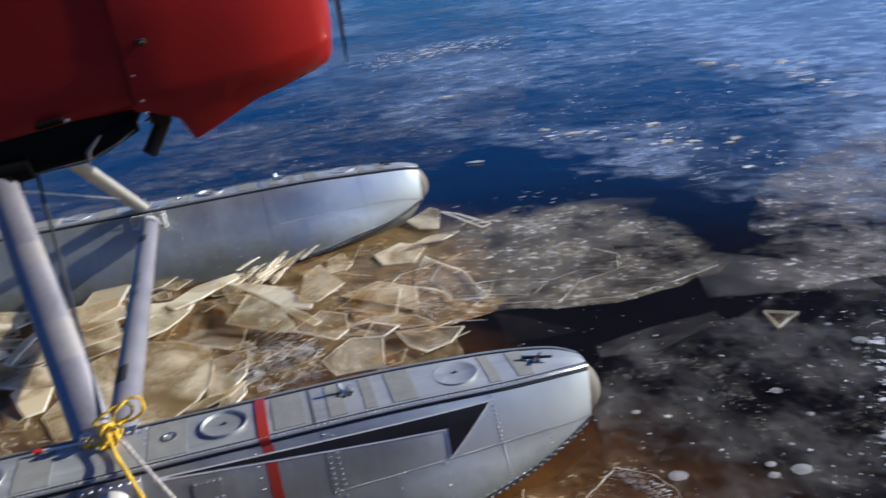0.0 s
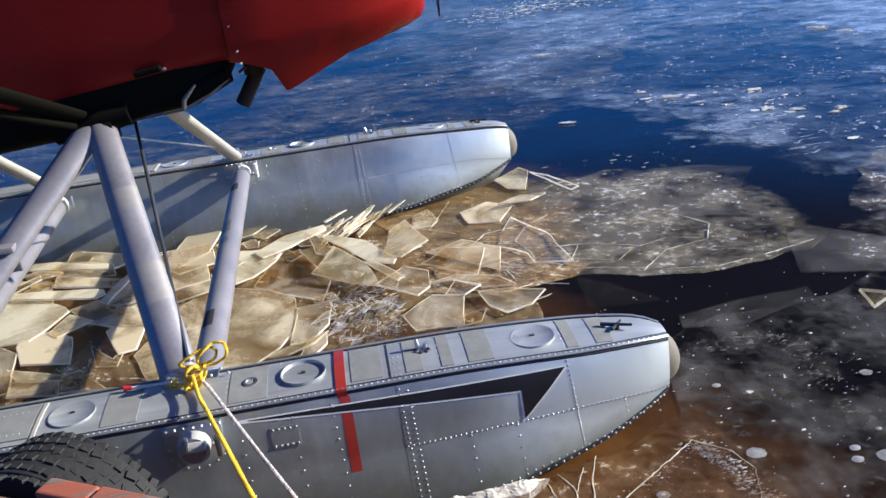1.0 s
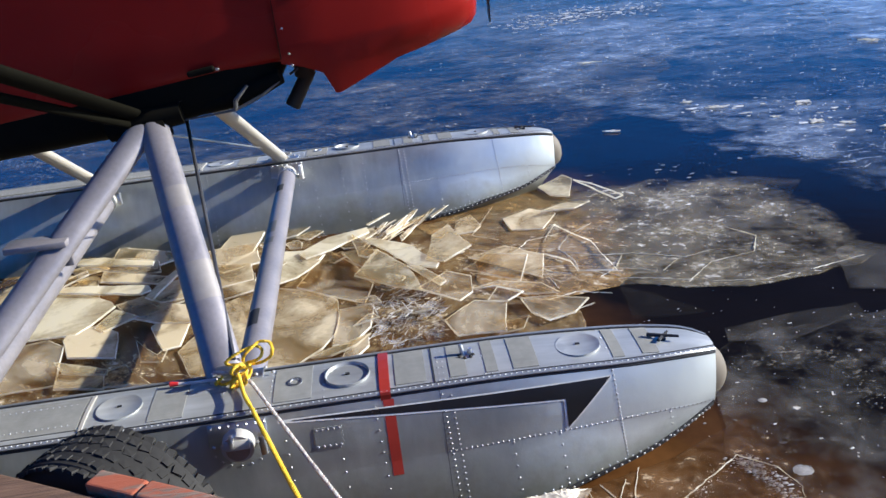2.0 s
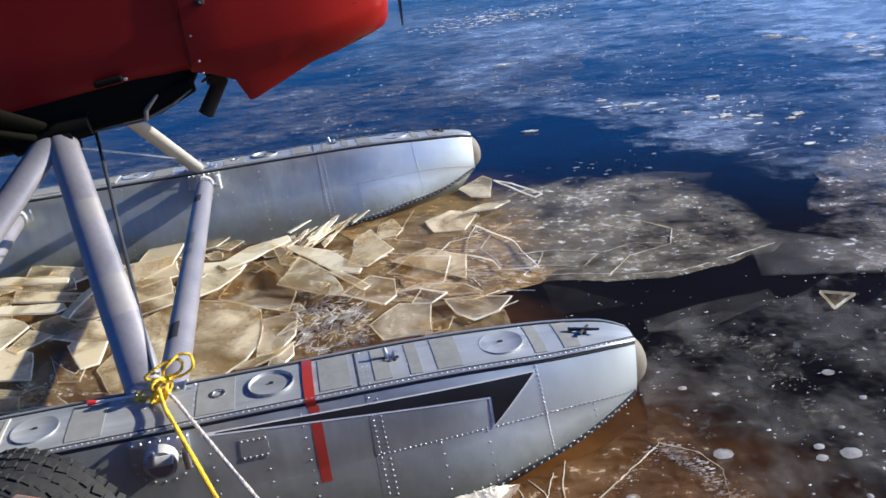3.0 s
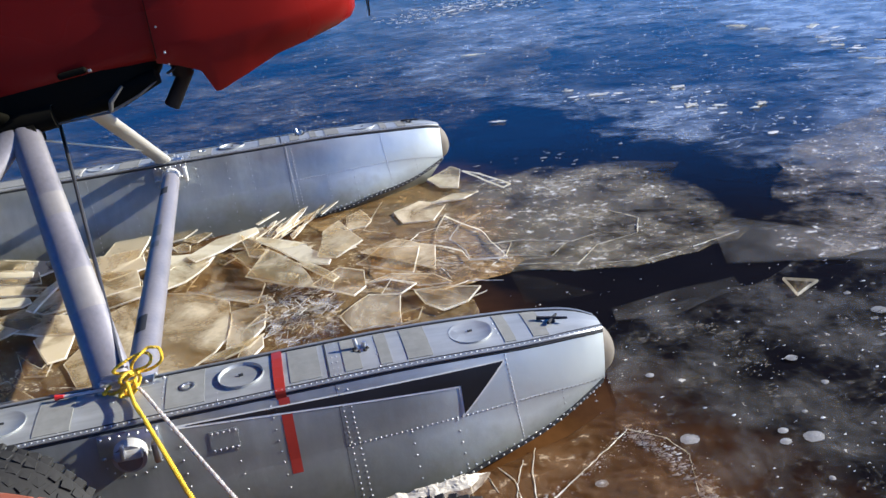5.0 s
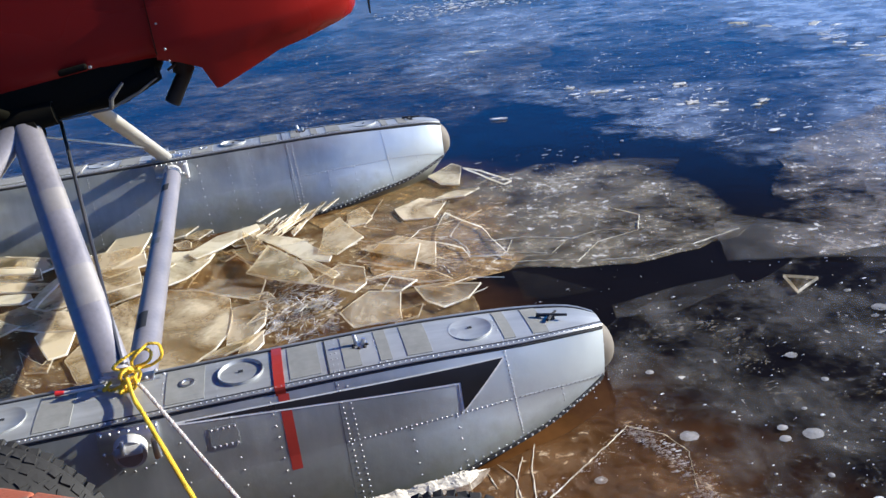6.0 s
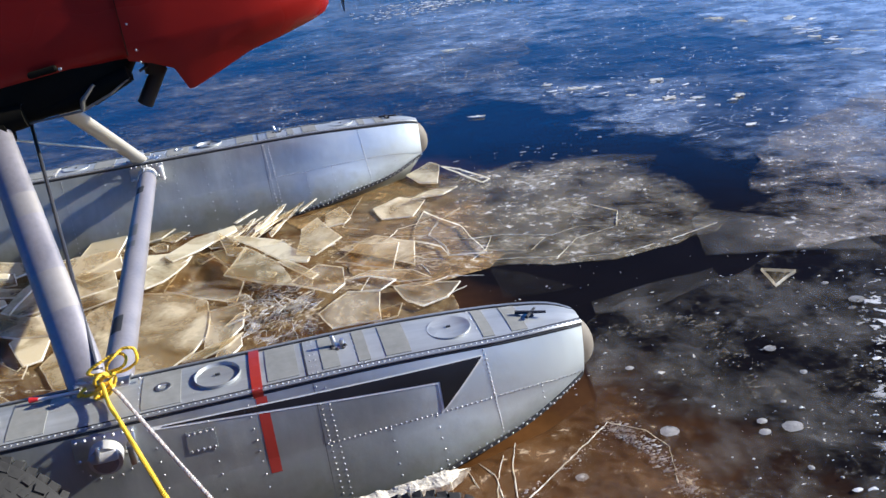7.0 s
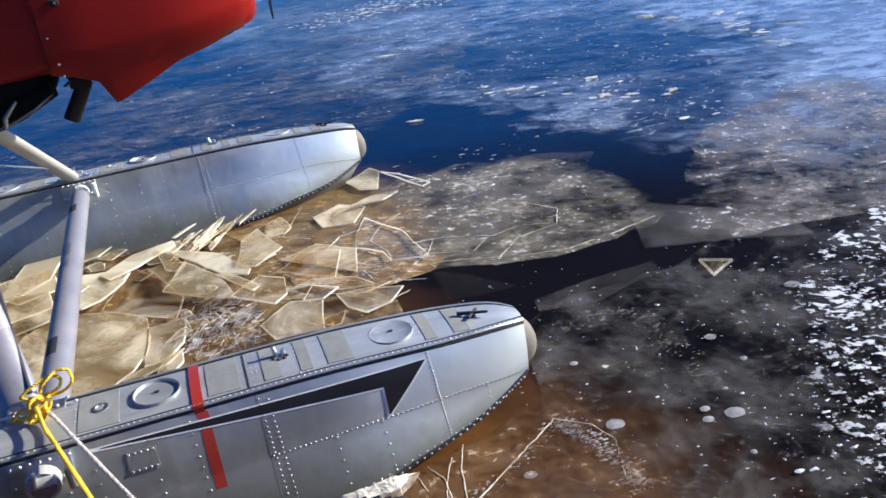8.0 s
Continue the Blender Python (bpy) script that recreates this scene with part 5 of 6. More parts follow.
ice_plate((1.20, 1.63), (1.28, 1.80), (1.40, 1.53), (1.43, 1.17), (1.27, 1.23), (1.26, 1.34), (1.16, 1.47), z=-0.020, tilt=(-0.8, -1.2), kind="blue")
ice_plate((1.63, 1.82), (2.04, 1.79), (2.16, 1.60), (2.30, 1.44), (2.15, 1.44), (1.83, 1.56), z=-0.026, tilt=(0.4, 0.4), thick=0.006, kind="film")
ice_plate((2.24, 2.14), (2.40, 2.10), (2.61, 1.96), (2.30, 1.54), (2.13, 1.67), z=-0.034, tilt=(0.0, 0.0), thick=0.005, kind="film")
ice_plate((2.37, 1.11), (2.50, 1.17), (2.68, 0.98), (2.83, 0.79), (2.91, 0.65), (2.88, 0.49), (2.68, 0.59), (2.25, 0.75), z=-0.030, tilt=(-0.6, 0.2), thick=0.006, kind="film")
ice_plate((2.37, 0.53), (2.48, 0.46), (2.35, 0.39), z=-0.024, tilt=(0.4, 0.0), thick=0.014, kind="clear")
ice_plate((1.68, 0.59), (1.93, 0.63), (2.22, 0.64), (2.21, 0.56), (1.87, 0.45), (1.66, 0.50), z=-0.034, tilt=(0.0, 0.0), thick=0.006, kind="film")
ice_plate((1.40, 1.04), (1.52, 0.94), (1.66, 0.74), (1.50, 0.74), (1.38, 0.77), z=-0.030, tilt=(0.4, 0.0), thick=0.008, kind="film")
# further aft, behind the struts, lying in long overlapping layers
ice_plate((-1.35, 1.29), (-1.46, 1.59), (-1.22, 1.63), (-1.05, 1.71), (-0.83, 1.55), (-0.80, 1.50), (-0.88, 1.33), (-0.92, 1.27), (-1.15, 1.27), z=0.004, tilt=(2.0, 0.8))
ice_plate((-0.85, 1.31), (-0.79, 1.46), (-0.67, 1.37), (-0.80, 1.26), z=0.000, tilt=(1.6, 1.6))
ice_plate((-0.81, 1.53), (-0.69, 1.58), (-0.60, 1.49), (-0.46, 1.42), (-0.42, 1.24), (-0.57, 1.28), (-0.71, 1.37), z=-0.006, tilt=(1.2, -0.8), kind="amber")
ice_plate((-0.65, 1.53), (-0.60, 1.67), (-0.47, 1.70), (-0.42, 1.50), (-0.59, 1.47), z=0.006, tilt=(2.4, 0.8))
ice_plate((-1.21, 1.75), (-0.94, 1.70), (-0.67, 1.63), (-0.65, 1.58), (-0.69, 1.55), (-1.17, 1.69), z=0.028, tilt=(3.2, 0.4))
ice_plate((-0.66, 1.49), (-0.61, 1.62), (-0.55, 1.71), (-0.53, 1.66), (-0.62, 1.45), z=0.040, tilt=(4.8, -2.4))
ice_plate((-1.18, 1.79), (-1.02, 1.90), (-1.00, 1.85), (-1.12, 1.73), z=0.030, tilt=(2.8, -1.2), kind="clear")
ice_plate((-1.12, 2.11), (-0.84, 2.02), (-0.68, 1.94), (-0.65, 1.81), (-0.77, 1.82), (-1.06, 1.98), z=0.018, tilt=(2.8, 0.0), kind="clear")
ice_plate((-1.24, 2.08), (-0.97, 2.04), (-0.70, 1.93), (-0.70, 1.88), (-1.07, 1.98), z=0.030, tilt=(3.6, 0.8))
ice_plate((-0.93, 2.04), (-0.92, 2.18), (-0.64, 2.05), (-0.60, 1.95), (-0.67, 1.91), z=0.016, tilt=(3.6, 1.2), kind="clear")
ice_plate((-0.95, 1.91), (-0.61, 1.76), (-0.61, 1.67), (-0.94, 1.79), z=0.008, tilt=(2.0, 0.4), kind="amber")
ice_plate((-1.50, 1.70), (-1.60, 1.98), (-1.21, 1.98), (-0.96, 1.85), (-0.91, 1.64), (-1.21, 1.60), z=0.000, tilt=(2.0, 0.4), kind="amber")
ice_plate((-0.97, 1.24), (-0.96, 1.29), (-0.90, 1.32), (-0.84, 1.35), (-0.74, 1.26), (-0.70, 1.03), (-0.91, 1.08), z=-0.010, tilt=(1.6, 1.2), kind="amber")
ice_plate((-0.60, 1.26), (-0.57, 1.31), (-0.43, 1.26), (-0.44, 1.06), (-0.51, 1.04), z=-0.016, tilt=(1.2, 1.2), kind="amber")
ice_plate((-0.65, 1.18), (-0.53, 1.02), (-0.49, 1.10), (-0.50, 0.95), (-0.59, 0.98), z=-0.022, tilt=(1.6, -1.2), kind="clear")
ice_plate((-1.34, 1.20), (-1.04, 1.27), (-0.95, 1.19), (-0.90, 0.87), (-1.22, 0.85), z=-0.012, tilt=(1.2, 0.8), kind="clear")
ice_plate((-0.94, 1.02), (-0.70, 0.91), (-0.69, 0.87), (-0.88, 0.92), z=0.002, tilt=(2.8, 0.8))
ice_plate((-0.71, 0.90), (-0.64, 0.94), (-0.50, 0.76), (-0.69, 0.78), z=-0.008, tilt=(1.2, 2.0), kind="clear")
ice_plate((-0.92, 0.96), (-0.72, 0.91), (-0.69, 0.79), (-0.90, 0.84), z=-0.018, tilt=(0.8, 0.0), kind="amber")
ice_plate((-0.54, 1.92), (-0.42, 2.00), (-0.21, 2.01), (-0.16, 1.78), (-0.34, 1.71), z=0.008, tilt=(2.0, 0.8), kind="clear")
ice_plate((-0.51, 1.68), (-0.34, 1.64), (-0.18, 1.65), (-0.15, 1.48), (-0.36, 1.41), (-0.45, 1.44), z=-0.004, tilt=(1.6, -1.2), kind="amber")

# thin plates locked in the brown floe
R7 = random.Random(71)
for i in range(9):
    x, y = R7.uniform(1.15, 2.25), R7.uniform(1.15, 2.0)
    a = R7.uniform(0.07, 0.20)
    ang = [2 * math.pi * (j + R7.uniform(-0.3, 0.3)) / 5 for j in range(5)]
    ob = ice_plate(*[(a * R7.uniform(0.5, 1) * math.cos(k), a * 0.8 * R7.uniform(0.5, 1) * math.sin(k)) for k in ang], thick=0.0045, seed=i, kind="film")
    ob.matrix_world = Matrix.Translation((x, y, -0.033)) @ pose(0, 0, 0, R7.uniform(-2, 2), R7.uniform(-2, 2), R7.uniform(0, 360))

# splinters pushed up on edge against the far float, and small chips in the heap
R3 = random.Random(11)
for i in range(18):
    x = R3.uniform(0.40, 0.74)
    y = R3.uniform(1.86, 2.10)
    a = R3.uniform(0.12, 0.30)
    ob = ice_plate((-a / 2, -0.014), (a / 2, -0.008 + R3.uniform(-0.01, 0.006)), (a / 2 * R3.uniform(0.4, 0.9), 0.012), (-a / 2 * R3.uniform(0.5, 1), 0.015), thick=0.0045, seed=i, kind="cream" if i % 4 == 0 else "clear")
    ob.matrix_world = Matrix.Translation((x, y, -0.008 + R3.uniform(0.0, 0.045))) @ pose(0, 0, 0, 0, 0, R3.uniform(34, 64)) @ pose(0, 0, 0, R3.uniform(-10, 14), R3.uniform(-9, 0), 0)
for i in range(26):
    x = R3.uniform(-1.3, 1.1)
    y = R3.uniform(1.55, 2.12) if x < 0.3 else R3.uniform(1.0, 2.0)
    a = R3.uniform(0.05, 0.15)
    n = R3.choice((4, 4, 5))
    ang = [2 * math.pi * (j + R3.uniform(-0.3, 0.3)) / n for j in range(n)]
    ob = ice_plate(*[(a * R3.uniform(0.5, 1) * math.cos(k), a * 0.7 * R3.uniform(0.5, 1) * math.sin(k)) for k in ang], thick=0.007, seed=i, kind=("clear", "amber", "clear", "cream")[i % 4])
    ob.matrix_world = Matrix.Translation((x, y, -0.026 + R3.uniform(0, 0.035))) @ pose(0, 0, 0, R3.uniform(-8, 14), R3.uniform(-9, 9), R3.uniform(0, 360))


# wide floating sheets
def ice_sheet(name, pts, mat, label, z=-0.0395, thick=0.005, seed=0, wobble=0.02, step=0.09, edge=None):
    bm = bmesh.new()
    floor_poly(bm, pts, z, thick, wobble, seed, step, 0.004, False)
    return tagged(part(name, bm, (mat, edge or mat)), label, "ice sheet", kind="structure")


ice_sheet("ice_floe", [(0.66, 2.05), (1.12, 2.29), (1.35, 3.05), (2.4, 2.95), (3.0, 2.2), (2.9, 1.4), (2.4, 0.95), (1.90, 0.90), (1.57, 1.02), (1.35, 1.08), (1.07, 1.12), (0.99, 1.58)], M_FLOE,
          "brownish thin floe speckled with white trapped air", seed=1)
ice_sheet("rust_floe", [(0.60, 2.06), (0.95, 2.26), (1.25, 2.34), (1.60, 2.25), (1.75, 1.9), (1.70, 1.3), (1.40, 1.06), (1.05, 1.0), (0.85, 1.2), (0.80, 1.7)], M_RUSTFLOE,
          "rust-brown thin ice lodged by the far bow", z=-0.0335, thick=0.002, seed=29)
ice_sheet("black_ice_sheet", [(1.40, -0.2), (1.52, 0.36), (1.67, 0.50), (1.83, 0.56), (2.26, 0.55), (2.55, 0.70), (2.95, 0.95), (4.2, 0.9), (6.5, -1.5), (5.0, -4.0), (1.2, -4.0), (0.95, -0.6), (0.9, -0.3)], M_BLACKICE,
          "dark clear ice with milky patches and air bubbles", seed=2)
ice_sheet("grey_floe", [(2.30, 0.90), (2.75, 1.25), (3.15, 1.85), (4.2, 2.3), (7, 1.2), (6, 0.1), (4.0, 0.35), (2.9, 0.62), (2.5, 0.66)], M_GREYFLOE,
          "grey-brown broken floe speckled with white crumbs", z=-0.0345, thick=0.004, seed=12)
ice_sheet("frost_lace_sheet", [(2.0, -0.55), (2.3, -0.1), (2.75, 0.35), (3.6, 0.75), (5.0, 0.4), (5.0, -2.5), (2.2, -1.6)], M_LACE,
          "lace of white frost patches on dark ice", z=-0.0335, thick=0.002, seed=8)
ice_sheet("drift_ice", [(-10, 2.85), (1.2, 2.85), (2.0, 2.45), (2.7, 1.6), (3.3, 1.0), (9, -1.5), (60, 5), (60, 120), (-60, 120), (-60, 5)], M_FAR,
          "thin drifting ice over blue water, reflected sky blue put into its colour", seed=3, step=0.25, wobble=0.08)

ice_sheet("veil_ice", [(-9, 2.75), (1.2, 2.7), (1.7, 2.75), (2.6, 4.2), (3.5, 6.5), (5, 12), (-9, 12)], M_VEIL,
          "mottled grey veil of thin ice behind the far float", z=-0.0385, thick=0.0015, seed=19, step=0.25, wobble=0.08)
ice_sheet("pale_drift_ice", [(3.0, 9.0), (3.2, 3.4), (4.2, 1.9), (9, -1.0), (60, 5), (60, 120), (12, 60)], M_PALE,
          "thin ice over blue water, coloured with the pale sheen of the sky", z=-0.033, thick=0.003, seed=9, step=0.25, wobble=0.08)
ice_sheet("brash_ice", [(-2.4, 0.24), (0.5, 0.22), (0.95, 0.21), (1.15, 0.5), (1.2, 0.9), (1.05, 1.5), (0.75, 2.0), (0.5, 2.16), (-2.4, 2.16)], M_BRASH,
          "brown mottled brash ice awash under the broken plates", z=-0.039, thick=0.003, seed=15)
ice_sheet("brown_ice_sheet", [(0.55, -0.26), (0.95, -0.21), (1.10, -0.16), (1.25, -0.12), (1.38, -0.05), (1.52, 0.02), (1.85, -0.05), (2.0, -0.34), (1.9, -0.62), (1.45, -1.0), (0.75, -0.9), (0.5, -0.6)], M_BROWNICE,
          "rust-brown thin ice beside the float with white cracks", z=-0.036, seed=5)


def crack(pts, w, seed):
    """A white jagged fracture line standing a little out of the ice."""
    q = random.Random(seed)
    line = []
    for a, b in zip(pts, pts[1:]):
        n = max(2, round(math.dist(a, b) / 0.02))
        line += [Vector((a[0] + (b[0] - a[0]) * i / n + q.uniform(-0.0018, 0.0018), a[1] + (b[1] - a[1]) * i / n + q.uniform(-0.0025, 0.0025), -0.031)) for i in range(n)]
    line.append(Vector((*pts[-1], -0.031)))
    bm = bmesh.new()
    prev = None
    for i, p in enumerate(line):
        d = (line[min(i + 1, len(line) - 1)] - line[max(0, i - 1)]).normalized()
        side = Vector((-d.y, d.x, 0)) * w * q.uniform(0.1, 0.75)
        cur = [bm.verts.new(p - side), bm.verts.new(p + Vector((0, 0, 0.004 * q.uniform(0.4, 1)))), bm.verts.new(p + side)]
        if prev:
            bm.faces.new((prev[0], prev[1], cur[1], cur[0]))
            bm.faces.new((prev[1], prev[2], cur[2], cur[1]))
        prev = cur
    return tagged(part("ice_crack", bm, M_EDGE), "white fracture line in the thin ice", "ice crack", "fracture lines in the ice")


crack([(1.43, -0.16), (1.0, -0.47)], 0.0045, 1)
crack([(1.13, -0.15), (1.09, -0.25), (1.06, -0.40)], 0.0035, 2)
crack([(1.00, -0.20), (1.03, -0.27), (1.02, -0.42)], 0.003, 3)
crack([(0.90, -0.25), (0.89, -0.40)], 0.0035, 4)
crack([(0.96, -0.23), (0.97, -0.31)], 0.003, 61)
crack([(0.84, -0.27), (0.83, -0.36)], 0.003, 62)
crack([(1.08, -0.19), (1.03, -0.30), (0.98, -0.46)], 0.0028, 63)
crack([(1.43, -0.16), (1.52, -0.24), (1.55, -0.34), (1.50, -0.5)], 0.0022, 6)

# broken rim of the floe along the open lead
crack([(1.42, 1.13), (1.55, 1.09), (1.70, 1.02)], 0.006, 31)
crack([(1.78, 0.98), (1.98, 0.93), (2.12, 0.95)], 0.006, 32)
crack([(2.20, 0.96), (2.45, 1.02)], 0.006, 33)
crack([(1.70, 1.02), (1.84, 1.16), (2.05, 1.20)], 0.004, 34)
crack([(2.05, 1.20), (2.12, 1.36), (2.02, 1.52)], 0.004, 35)
crack([(1.05, 1.36), (1.22, 1.33), (1.38, 1.26), (1.60, 1.15)], 0.007, 41)
crack([(1.18, 1.52), (1.42, 1.38), (1.55, 1.36), (1.76, 1.24)], 0.006, 42)
crack([(1.35, 1.16), (1.44, 1.24), (1.50, 1.36)], 0.005, 43)
crack([(1.62, 1.14), (1.72, 1.24), (1.90, 1.28), (2.02, 1.22)], 0.005, 44)
crack([(0.95, 1.10), (1.10, 1.02), (1.22, 1.06), (1.36, 1.00)], 0.006, 45)
crack([(1.02, 1.52), (1.12, 1.66), (1.30, 1.70)], 0.004, 46)
# broken rims of the clear plates in the floe
crack([(0.87, 1.82), (0.95, 2.00), (1.02, 2.16)], 0.006, 11)
crack([(0.87, 1.82), (0.99, 1.72)], 0.006, 12)
crack([(0.82, 1.67), (0.97, 1.57), (1.04, 1.59)], 0.007, 13)
crack([(1.08, 1.58), (1.23, 1.52)], 0.006, 14)
crack([(1.24, 1.52), (1.28, 1.38), (1.28, 1.27), (1.44, 1.15)], 0.009, 15)
crack([(1.24, 1.52), (1.32, 1.66), (1.46, 1.77)], 0.009, 16)
crack([(1.06, 1.42), (1.17, 1.27), (1.24, 1.24)], 0.005, 17)
crack([(0.81, 1.39), (1.03, 1.25)], 0.007, 18)
crack([(0.98, 1.19), (1.16, 0.95)], 0.007, 19)
crack([(1.01, 0.90), (1.14, 0.88), (1.27, 0.94)], 0.007, 20)
crack([(1.14, 1.23), (1.16, 1.11)], 0.005, 21)

# trapped air bubbles: flat white discs frozen in the dark ice
bm = bmesh.new()
R4 = random.Random(21)


def flat_blob(bm, x, y, z, r, sq=1.0, n=14, rough=0.12):
    q = [r * R4.uniform(1 - rough, 1 + rough) for _ in range(n)]
    top = [bm.verts.new((x + q[i] * math.cos(2 * math.pi * i / n), y + sq * q[i] * math.sin(2 * math.pi * i / n), z)) for i in range(n)]
    mid = bm.verts.new((x, y, z + 0.0025))
    for i in range(n):
        bm.faces.new((top[i], top[(i + 1) % n], mid))


for x, y, r in ((1.585, -0.27, 0.037), (1.262, -0.372, 0.024), (1.927, -0.387, 0.038), (2.553, 0.189, 0.036), (1.86, -0.33, 0.020), (1.84, -0.38, 0.022), (2.10, 0.02, 0.026), (1.62, 0.10, 0.018)):
    flat_blob(bm, x, y, -0.0325, r * 0.82, 0.85, 22, 0.06)
for i in range(110):
    x, y = R4.uniform(1.3, 3.6), R4.uniform(-1.2, 0.5)
    flat_blob(bm, x, y, -0.0328, min(0.024, 0.003 + R4.expovariate(300)), R4.uniform(0.6, 1), 12, 0.1)
for i in range(200):
    x, y = R4.uniform(1.1, 2.4), R4.uniform(1.1, 2.5)
    flat_blob(bm, x, y, -0.0328, min(0.022, 0.003 + R4.expovariate(260)), R4.uniform(0.4, 0.8), 8, 0.35)
tagged(part("air_bubbles", bm, M_BUBBLE), "white air bubbles frozen into the dark ice", "bubbles", kind="stuff")

# slush crushed along the near bow: one lumpy ragged ridge
bm = bmesh.new()
NX, NY = 120, 14
grid = []
for i in range(NX + 1):
    u = i / NX
    x = 0.46 + 0.52 * u
    edge = -chine_y(x) - 0.002
    row = []
    for j in range(NY + 1):
        v = j / NY
        wid = (0.05 + 0.035 * noise.noise(Vector((x * 14, 3, 0)))) * min(1, 6 * u, 8 * (1 - u) + 0.2)
        lump = 0.55 + 0.28 * noise.noise(Vector((x * 30, v * 3, 1))) + 0.10 * noise.noise(Vector((x * 110, v * 12, 4)))
        z = -0.042 + (0.034 * (1 - v) ** 0.8 * lump + 0.012 * (1 - v)) * min(1, 5 * u, 6 * (1 - u))
        row.append(bm.verts.new((x + 0.006 * noise.noise(Vector((x * 90, v * 9, 7))), edge - wid * v, z)))
    grid.append(row)
for a, b in zip(grid, grid[1:]):
    for j in range(NY):
        bm.faces.new((a[j], a[j + 1], b[j + 1], b[j]))
tagged(part("slush", bm, M_SLUSH), "white crushed slush along the float", "slush", kind="stuff")

# a nest of clear needles and small glassy shards in the heap
bm = bmesh.new()
for i in range(170):
    a = R4.uniform(0, 2 * math.pi)
    d = R4.random() ** 0.6
    x, y = 0.50 + 0.14 * d * math.cos(a), 1.06 + 0.33 * d * math.sin(a)
    ln, w = R4.uniform(0.015, 0.07), R4.choice((0.0006, 0.001, 0.0018, 0.003))
    fan = 60 + 55 * noise.noise(Vector((x * 5, y * 5, 2)))
    m = Matrix.Translation((x, y, -0.030 + R4.uniform(0, 0.03))) @ pose(0, 0, 0, R4.uniform(-15, 15), R4.uniform(-30, -2), fan + R4.gauss(0, 34))
    p = [bm.verts.new(m @ Vector(v)) for v in ((0, -w, 0), (0, w, 0), (ln, w * 0.3, 0.0), (ln * 0.8, -w * 0.3, 0), (0, 0, -0.004), (ln * 0.9, 0, -0.003))]
    hue = R4.choice((0, 0, 0, 2, 2, 1))
    for loop in ((0, 1, 2, 3), (0, 3, 5, 4), (1, 4, 5, 2)):
        bm.faces.new([p[k] for k in loop]).material_index = hue
for i in range(150):
    a = R4.uniform(0, 2 * math.pi)
    d = R4.random() ** 0.55
    x, y = 0.50 + 0.17 * d * math.cos(a), 1.07 + 0.36 * d * math.sin(a)
    r, n = R4.uniform(0.012, 0.055), R4.choice((3, 4, 4))
    m = Matrix.Translation((x, y, -0.026 + R4.uniform(0, 0.028))) @ pose(0, 0, 0, R4.gauss(0, 22), R4.gauss(0, 22), R4.uniform(0, 360))
    ring = [(r * R4.uniform(0.5, 1.1) * math.cos(k), r * R4.uniform(0.3, 0.8) * math.sin(k)) for k in (2 * math.pi * (j + R4.uniform(-0.3, 0.3)) / n for j in range(n))]
    top = [bm.verts.new(m @ Vector((u, v, 0.001))) for u, v in ring]
    bot = [bm.verts.new(m @ Vector((u, v, -0.001))) for u, v in ring]
    hue = R4.choice((0, 0, 2))
    bm.faces.new(top).material_index = hue
    bm.faces.new(bot[::-1]).material_index = hue
    for j in range(n):
        bm.faces.new((bot[j], bot[(j + 1) % n], top[(j + 1) % n], top[j])).material_index = 1
tagged(part("ice_needles", bm, (M_NEEDLE, M_FLAKE, M_FILM)), "tangle of clear needle-like ice shards", "ice shards", kind="stuff")


# white frost flakes on the far ice, in drifts
def flake_drift(name, n, where, size, label, mat=M_FLAKE, z=-0.034):
    bm = bmesh.new()
    for i in range(n):
        x, y = where()
        r = min(size * 3.0, size * (0.25 + R4.expovariate(1.2)))
        flat_blob(bm, x, y, z, r, R4.uniform(0.25, 0.7), 7, 0.5)
    return tagged(part(name, bm, mat), label, "frost flakes", kind="stuff")


def along(pts, spread):
    i = R4.randrange(len(pts) - 1)
    t = R4.random()
    return (pts[i][0] + (pts[i + 1][0] - pts[i][0]) * t + R4.gauss(0, spread), pts[i][1] + (pts[i + 1][1] - pts[i][1]) * t + R4.gauss(0, spread))


flake_drift("frost_flakes", 420, lambda: along([(2.05, 7.1), (2.7, 7.5), (3.4, 7.3)], 0.20), 0.014, "glittering white frost flakes on far ice")
flake_drift("frost_flakes", 60, lambda: along([(4.43, 4.71), (4.53, 4.35), (4.93, 4.13), (4.70, 3.84), (4.63, 3.14)], 0.045), 0.020, "pale broken ice crumbs on blue water")
flake_drift("frost_flakes", 90, lambda: along([(2.6, 3.5), (2.73, 3.31), (3.24, 3.28), (3.3, 2.9), (3.08, 2.7), (3.5, 2.2)], 0.10), 0.012, "white ice crumbs along the floe's rim")
flake_drift("frost_flakes", 260, lambda: (R4.uniform(0.5, 6.5), R4.uniform(2.3, 8.0)), 0.007, "scattered white crumbs on the drifting ice")
flake_drift("frost_flakes", 700, lambda: along([(2.05, -0.85), (2.42, -0.35), (2.85, 0.02), (3.2, 0.1)], 0.12), 0.0050, "lace of white frost crystals on dark ice")
flake_drift("frost_flakes", 420, lambda: (R4.uniform(1.3, 3.4), R4.uniform(-0.9, 0.9)), 0.0026, "small white crumbs on dark ice")
flake_drift("vein_crumbs", 300, lambda: along([(1.62, 0.30), (1.84, 0.378), (1.94, 0.315), (2.0, 0.18), (1.97, 0.0)], 0.030), 0.0042, "tan-grey veins of crumbs frozen in dark ice", M_VEIN)
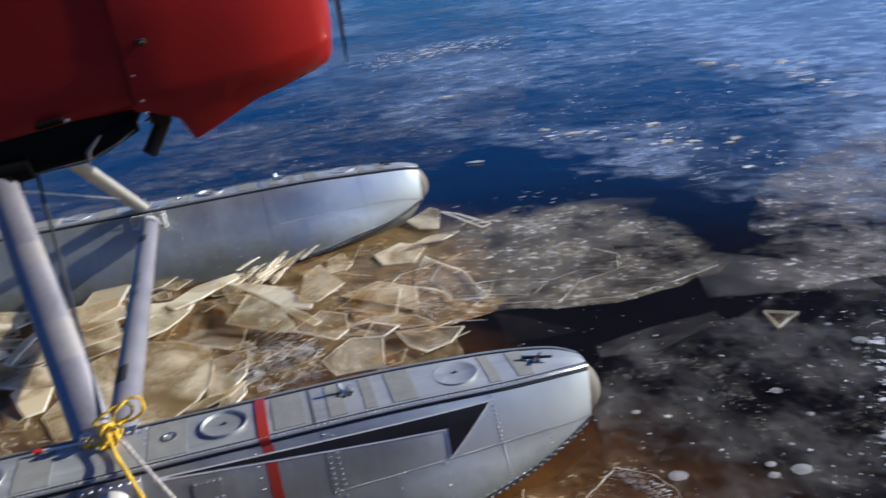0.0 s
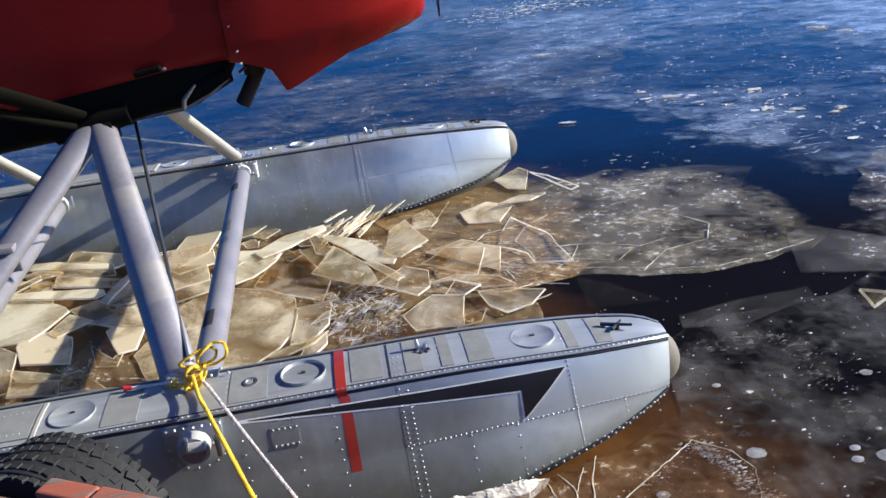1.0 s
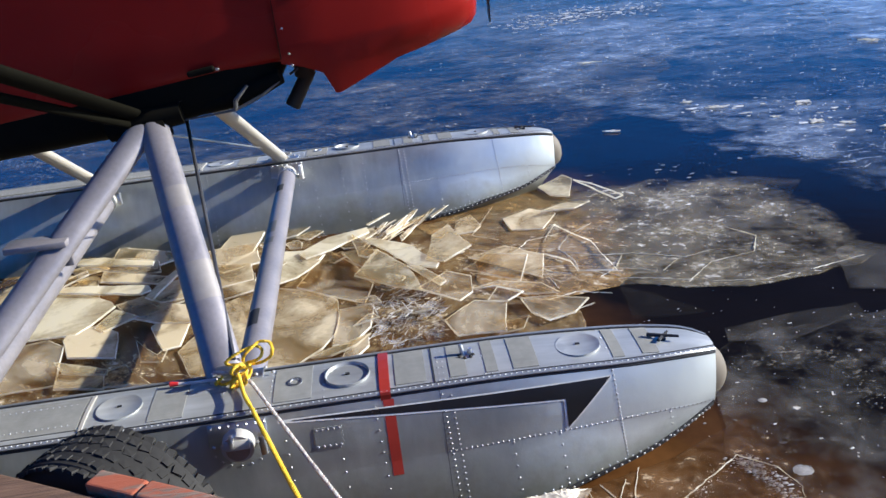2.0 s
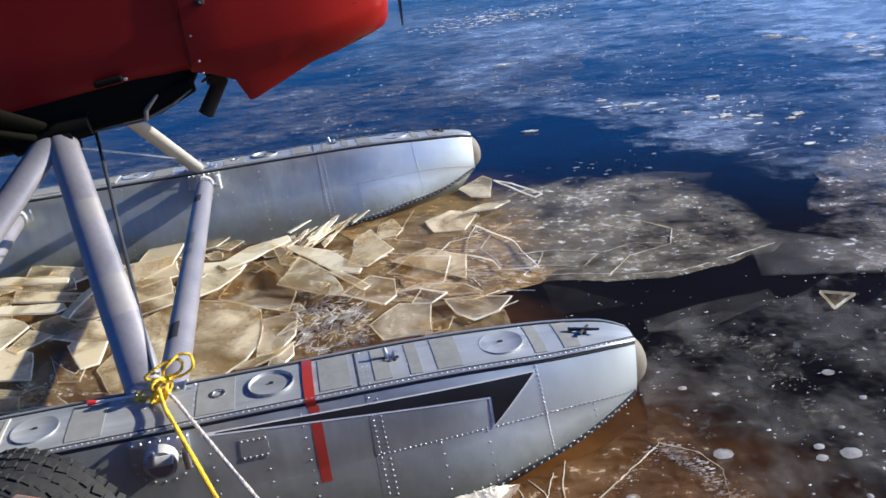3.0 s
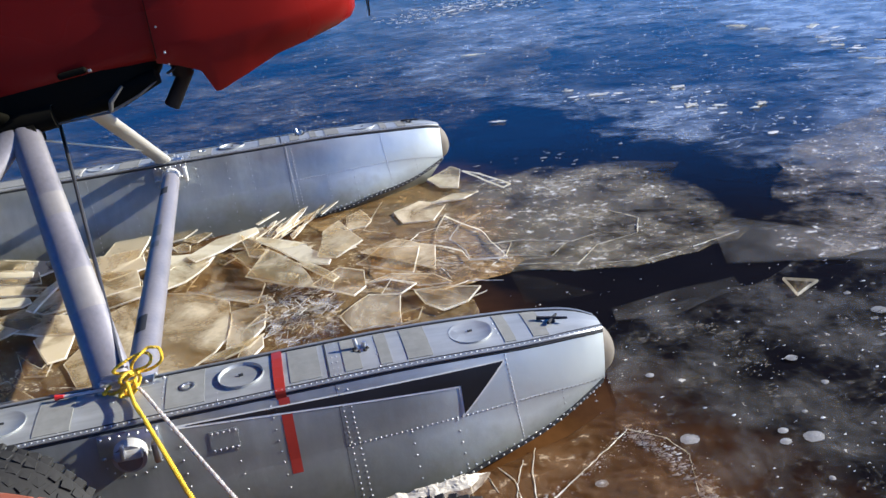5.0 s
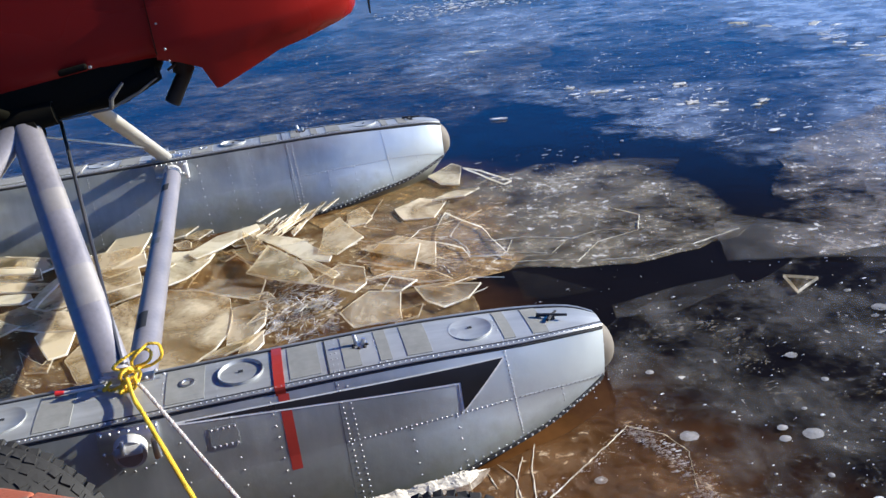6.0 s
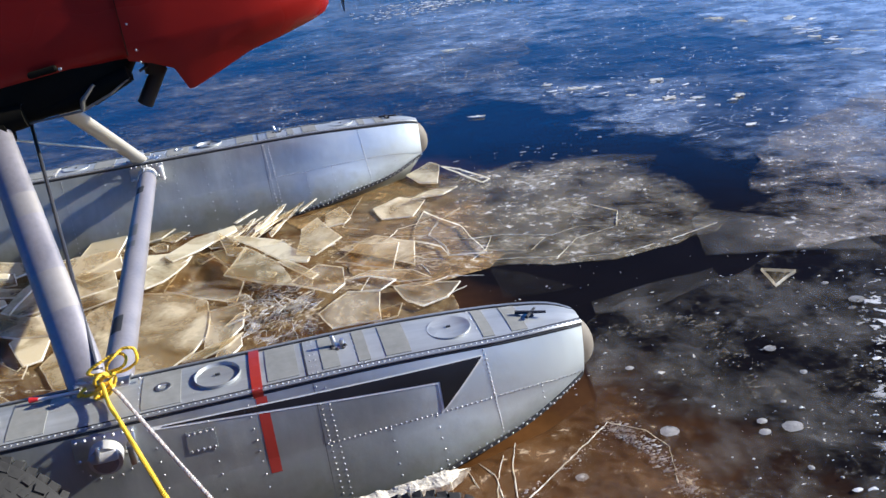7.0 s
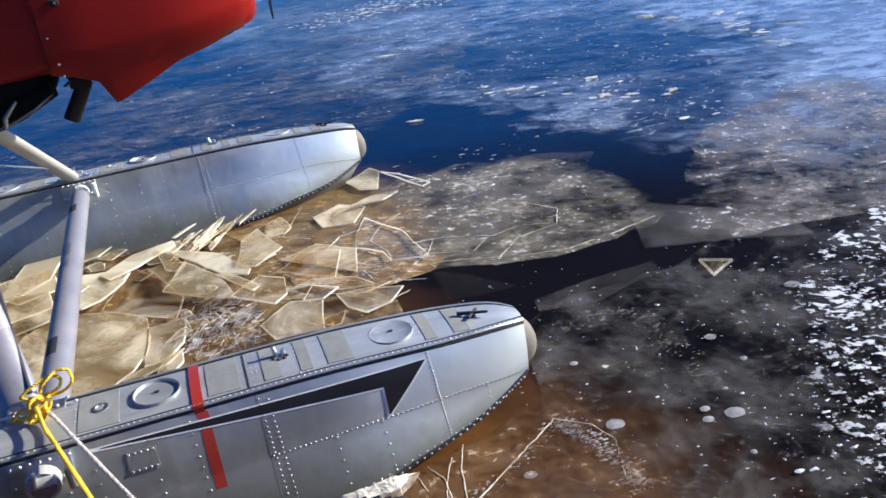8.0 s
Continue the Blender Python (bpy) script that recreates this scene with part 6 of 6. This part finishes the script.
flake_drift("vein_crumbs", 300, lambda: along([(1.70, 0.02), (1.79, -0.011), (1.90, -0.12), (1.95, -0.2), (2.19, -0.28), (2.4, -0.2)], 0.030), 0.0042, "tan-grey veins of crumbs frozen in dark ice", M_VEIN)
flake_drift("frost_flakes", 620, lambda: along([(1.445, -0.18), (1.46, -0.23), (1.49, -0.32), (1.53, -0.47), (1.50, -0.56)], 0.020), 0.0034, "sparkling frost along the split brown ice")
flake_drift("frost_flakes", 160, lambda: along([(1.44, -0.17), (1.22, -0.32), (1.0, -0.47)], 0.020), 0.0024, "sparkling frost along the split brown ice")
flake_drift("frost_flakes", 260, lambda: (R4.uniform(-1.2, 0.6), R4.gauss(2.10, 0.05)), 0.006, "small crumbs of ice in the wet gap along the float")


# larger ragged crumbs of broken ice on the blue water
def ragged_crumb(x, y, ln, wd, ang, tan=False):
    q = random.Random(int(x * 991 + y * 577))
    n = 19
    pts = []
    for i in range(n):
        k = 2 * math.pi * i / n
        r = q.uniform(0.22, 1.15)
        u, v = ln * r * math.cos(k), wd * r * math.sin(k)
        pts.append((u * math.cos(ang) - v * math.sin(ang), u * math.sin(ang) + v * math.cos(ang)))
    bm = bmesh.new()
    floor_poly(bm, pts, -0.002, 0.005, 0.006, q.randrange(999), 0.05)
    ob = part("ice_crumb", bm, (M_PLATE if tan else M_FLAKE, M_EDGE))
    ob.location = (x, y, -0.030)
    return tagged(ob, "tan-stained crumb of broken ice on blue water" if tan else "white ragged crumb of broken ice on blue water", "ice crumb", "ice crumbs on the open water")


for x, y, ln, wd, ang, tan in ((4.43, 4.66, 0.10, 0.045, -0.75, True), (4.53, 4.42, 0.06, 0.03, -0.5, True), (4.86, 4.28, 0.11, 0.05, 0.6, True), (4.95, 4.12, 0.05, 0.03, 0, False), (4.72, 3.86, 0.09, 0.02, -0.9, False),
                               (4.66, 3.62, 0.06, 0.025, -0.7, False), (4.70, 3.46, 0.07, 0.03, -0.4, False), (4.63, 3.16, 0.10, 0.025, -0.7, False), (5.02, 3.52, 0.12, 0.014, -0.75, False), (3.24, 3.28, 0.055, 0.045, -0.4, False),
                               (3.12, 2.86, 0.06, 0.05, 0.1, False), (3.27, 2.75, 0.05, 0.028, -0.4, False), (3.50, 2.66, 0.045, 0.035, 0.2, False), (2.70, 3.42, 0.07, 0.035, -0.5, False), (2.27, 5.15, 0.11, 0.022, -0.3, True),
                               (2.58, 3.62, 0.04, 0.02, -0.3, False), (3.42, 2.60, 0.04, 0.02, -0.2, False), (2.95, 3.05, 0.035, 0.02, -0.2, False), (1.95, 3.20, 0.06, 0.02, -0.3, False), (5.6, 2.9, 0.22, 0.03, -1.1, True)):
    ragged_crumb(x, y, ln, wd, ang, tan)
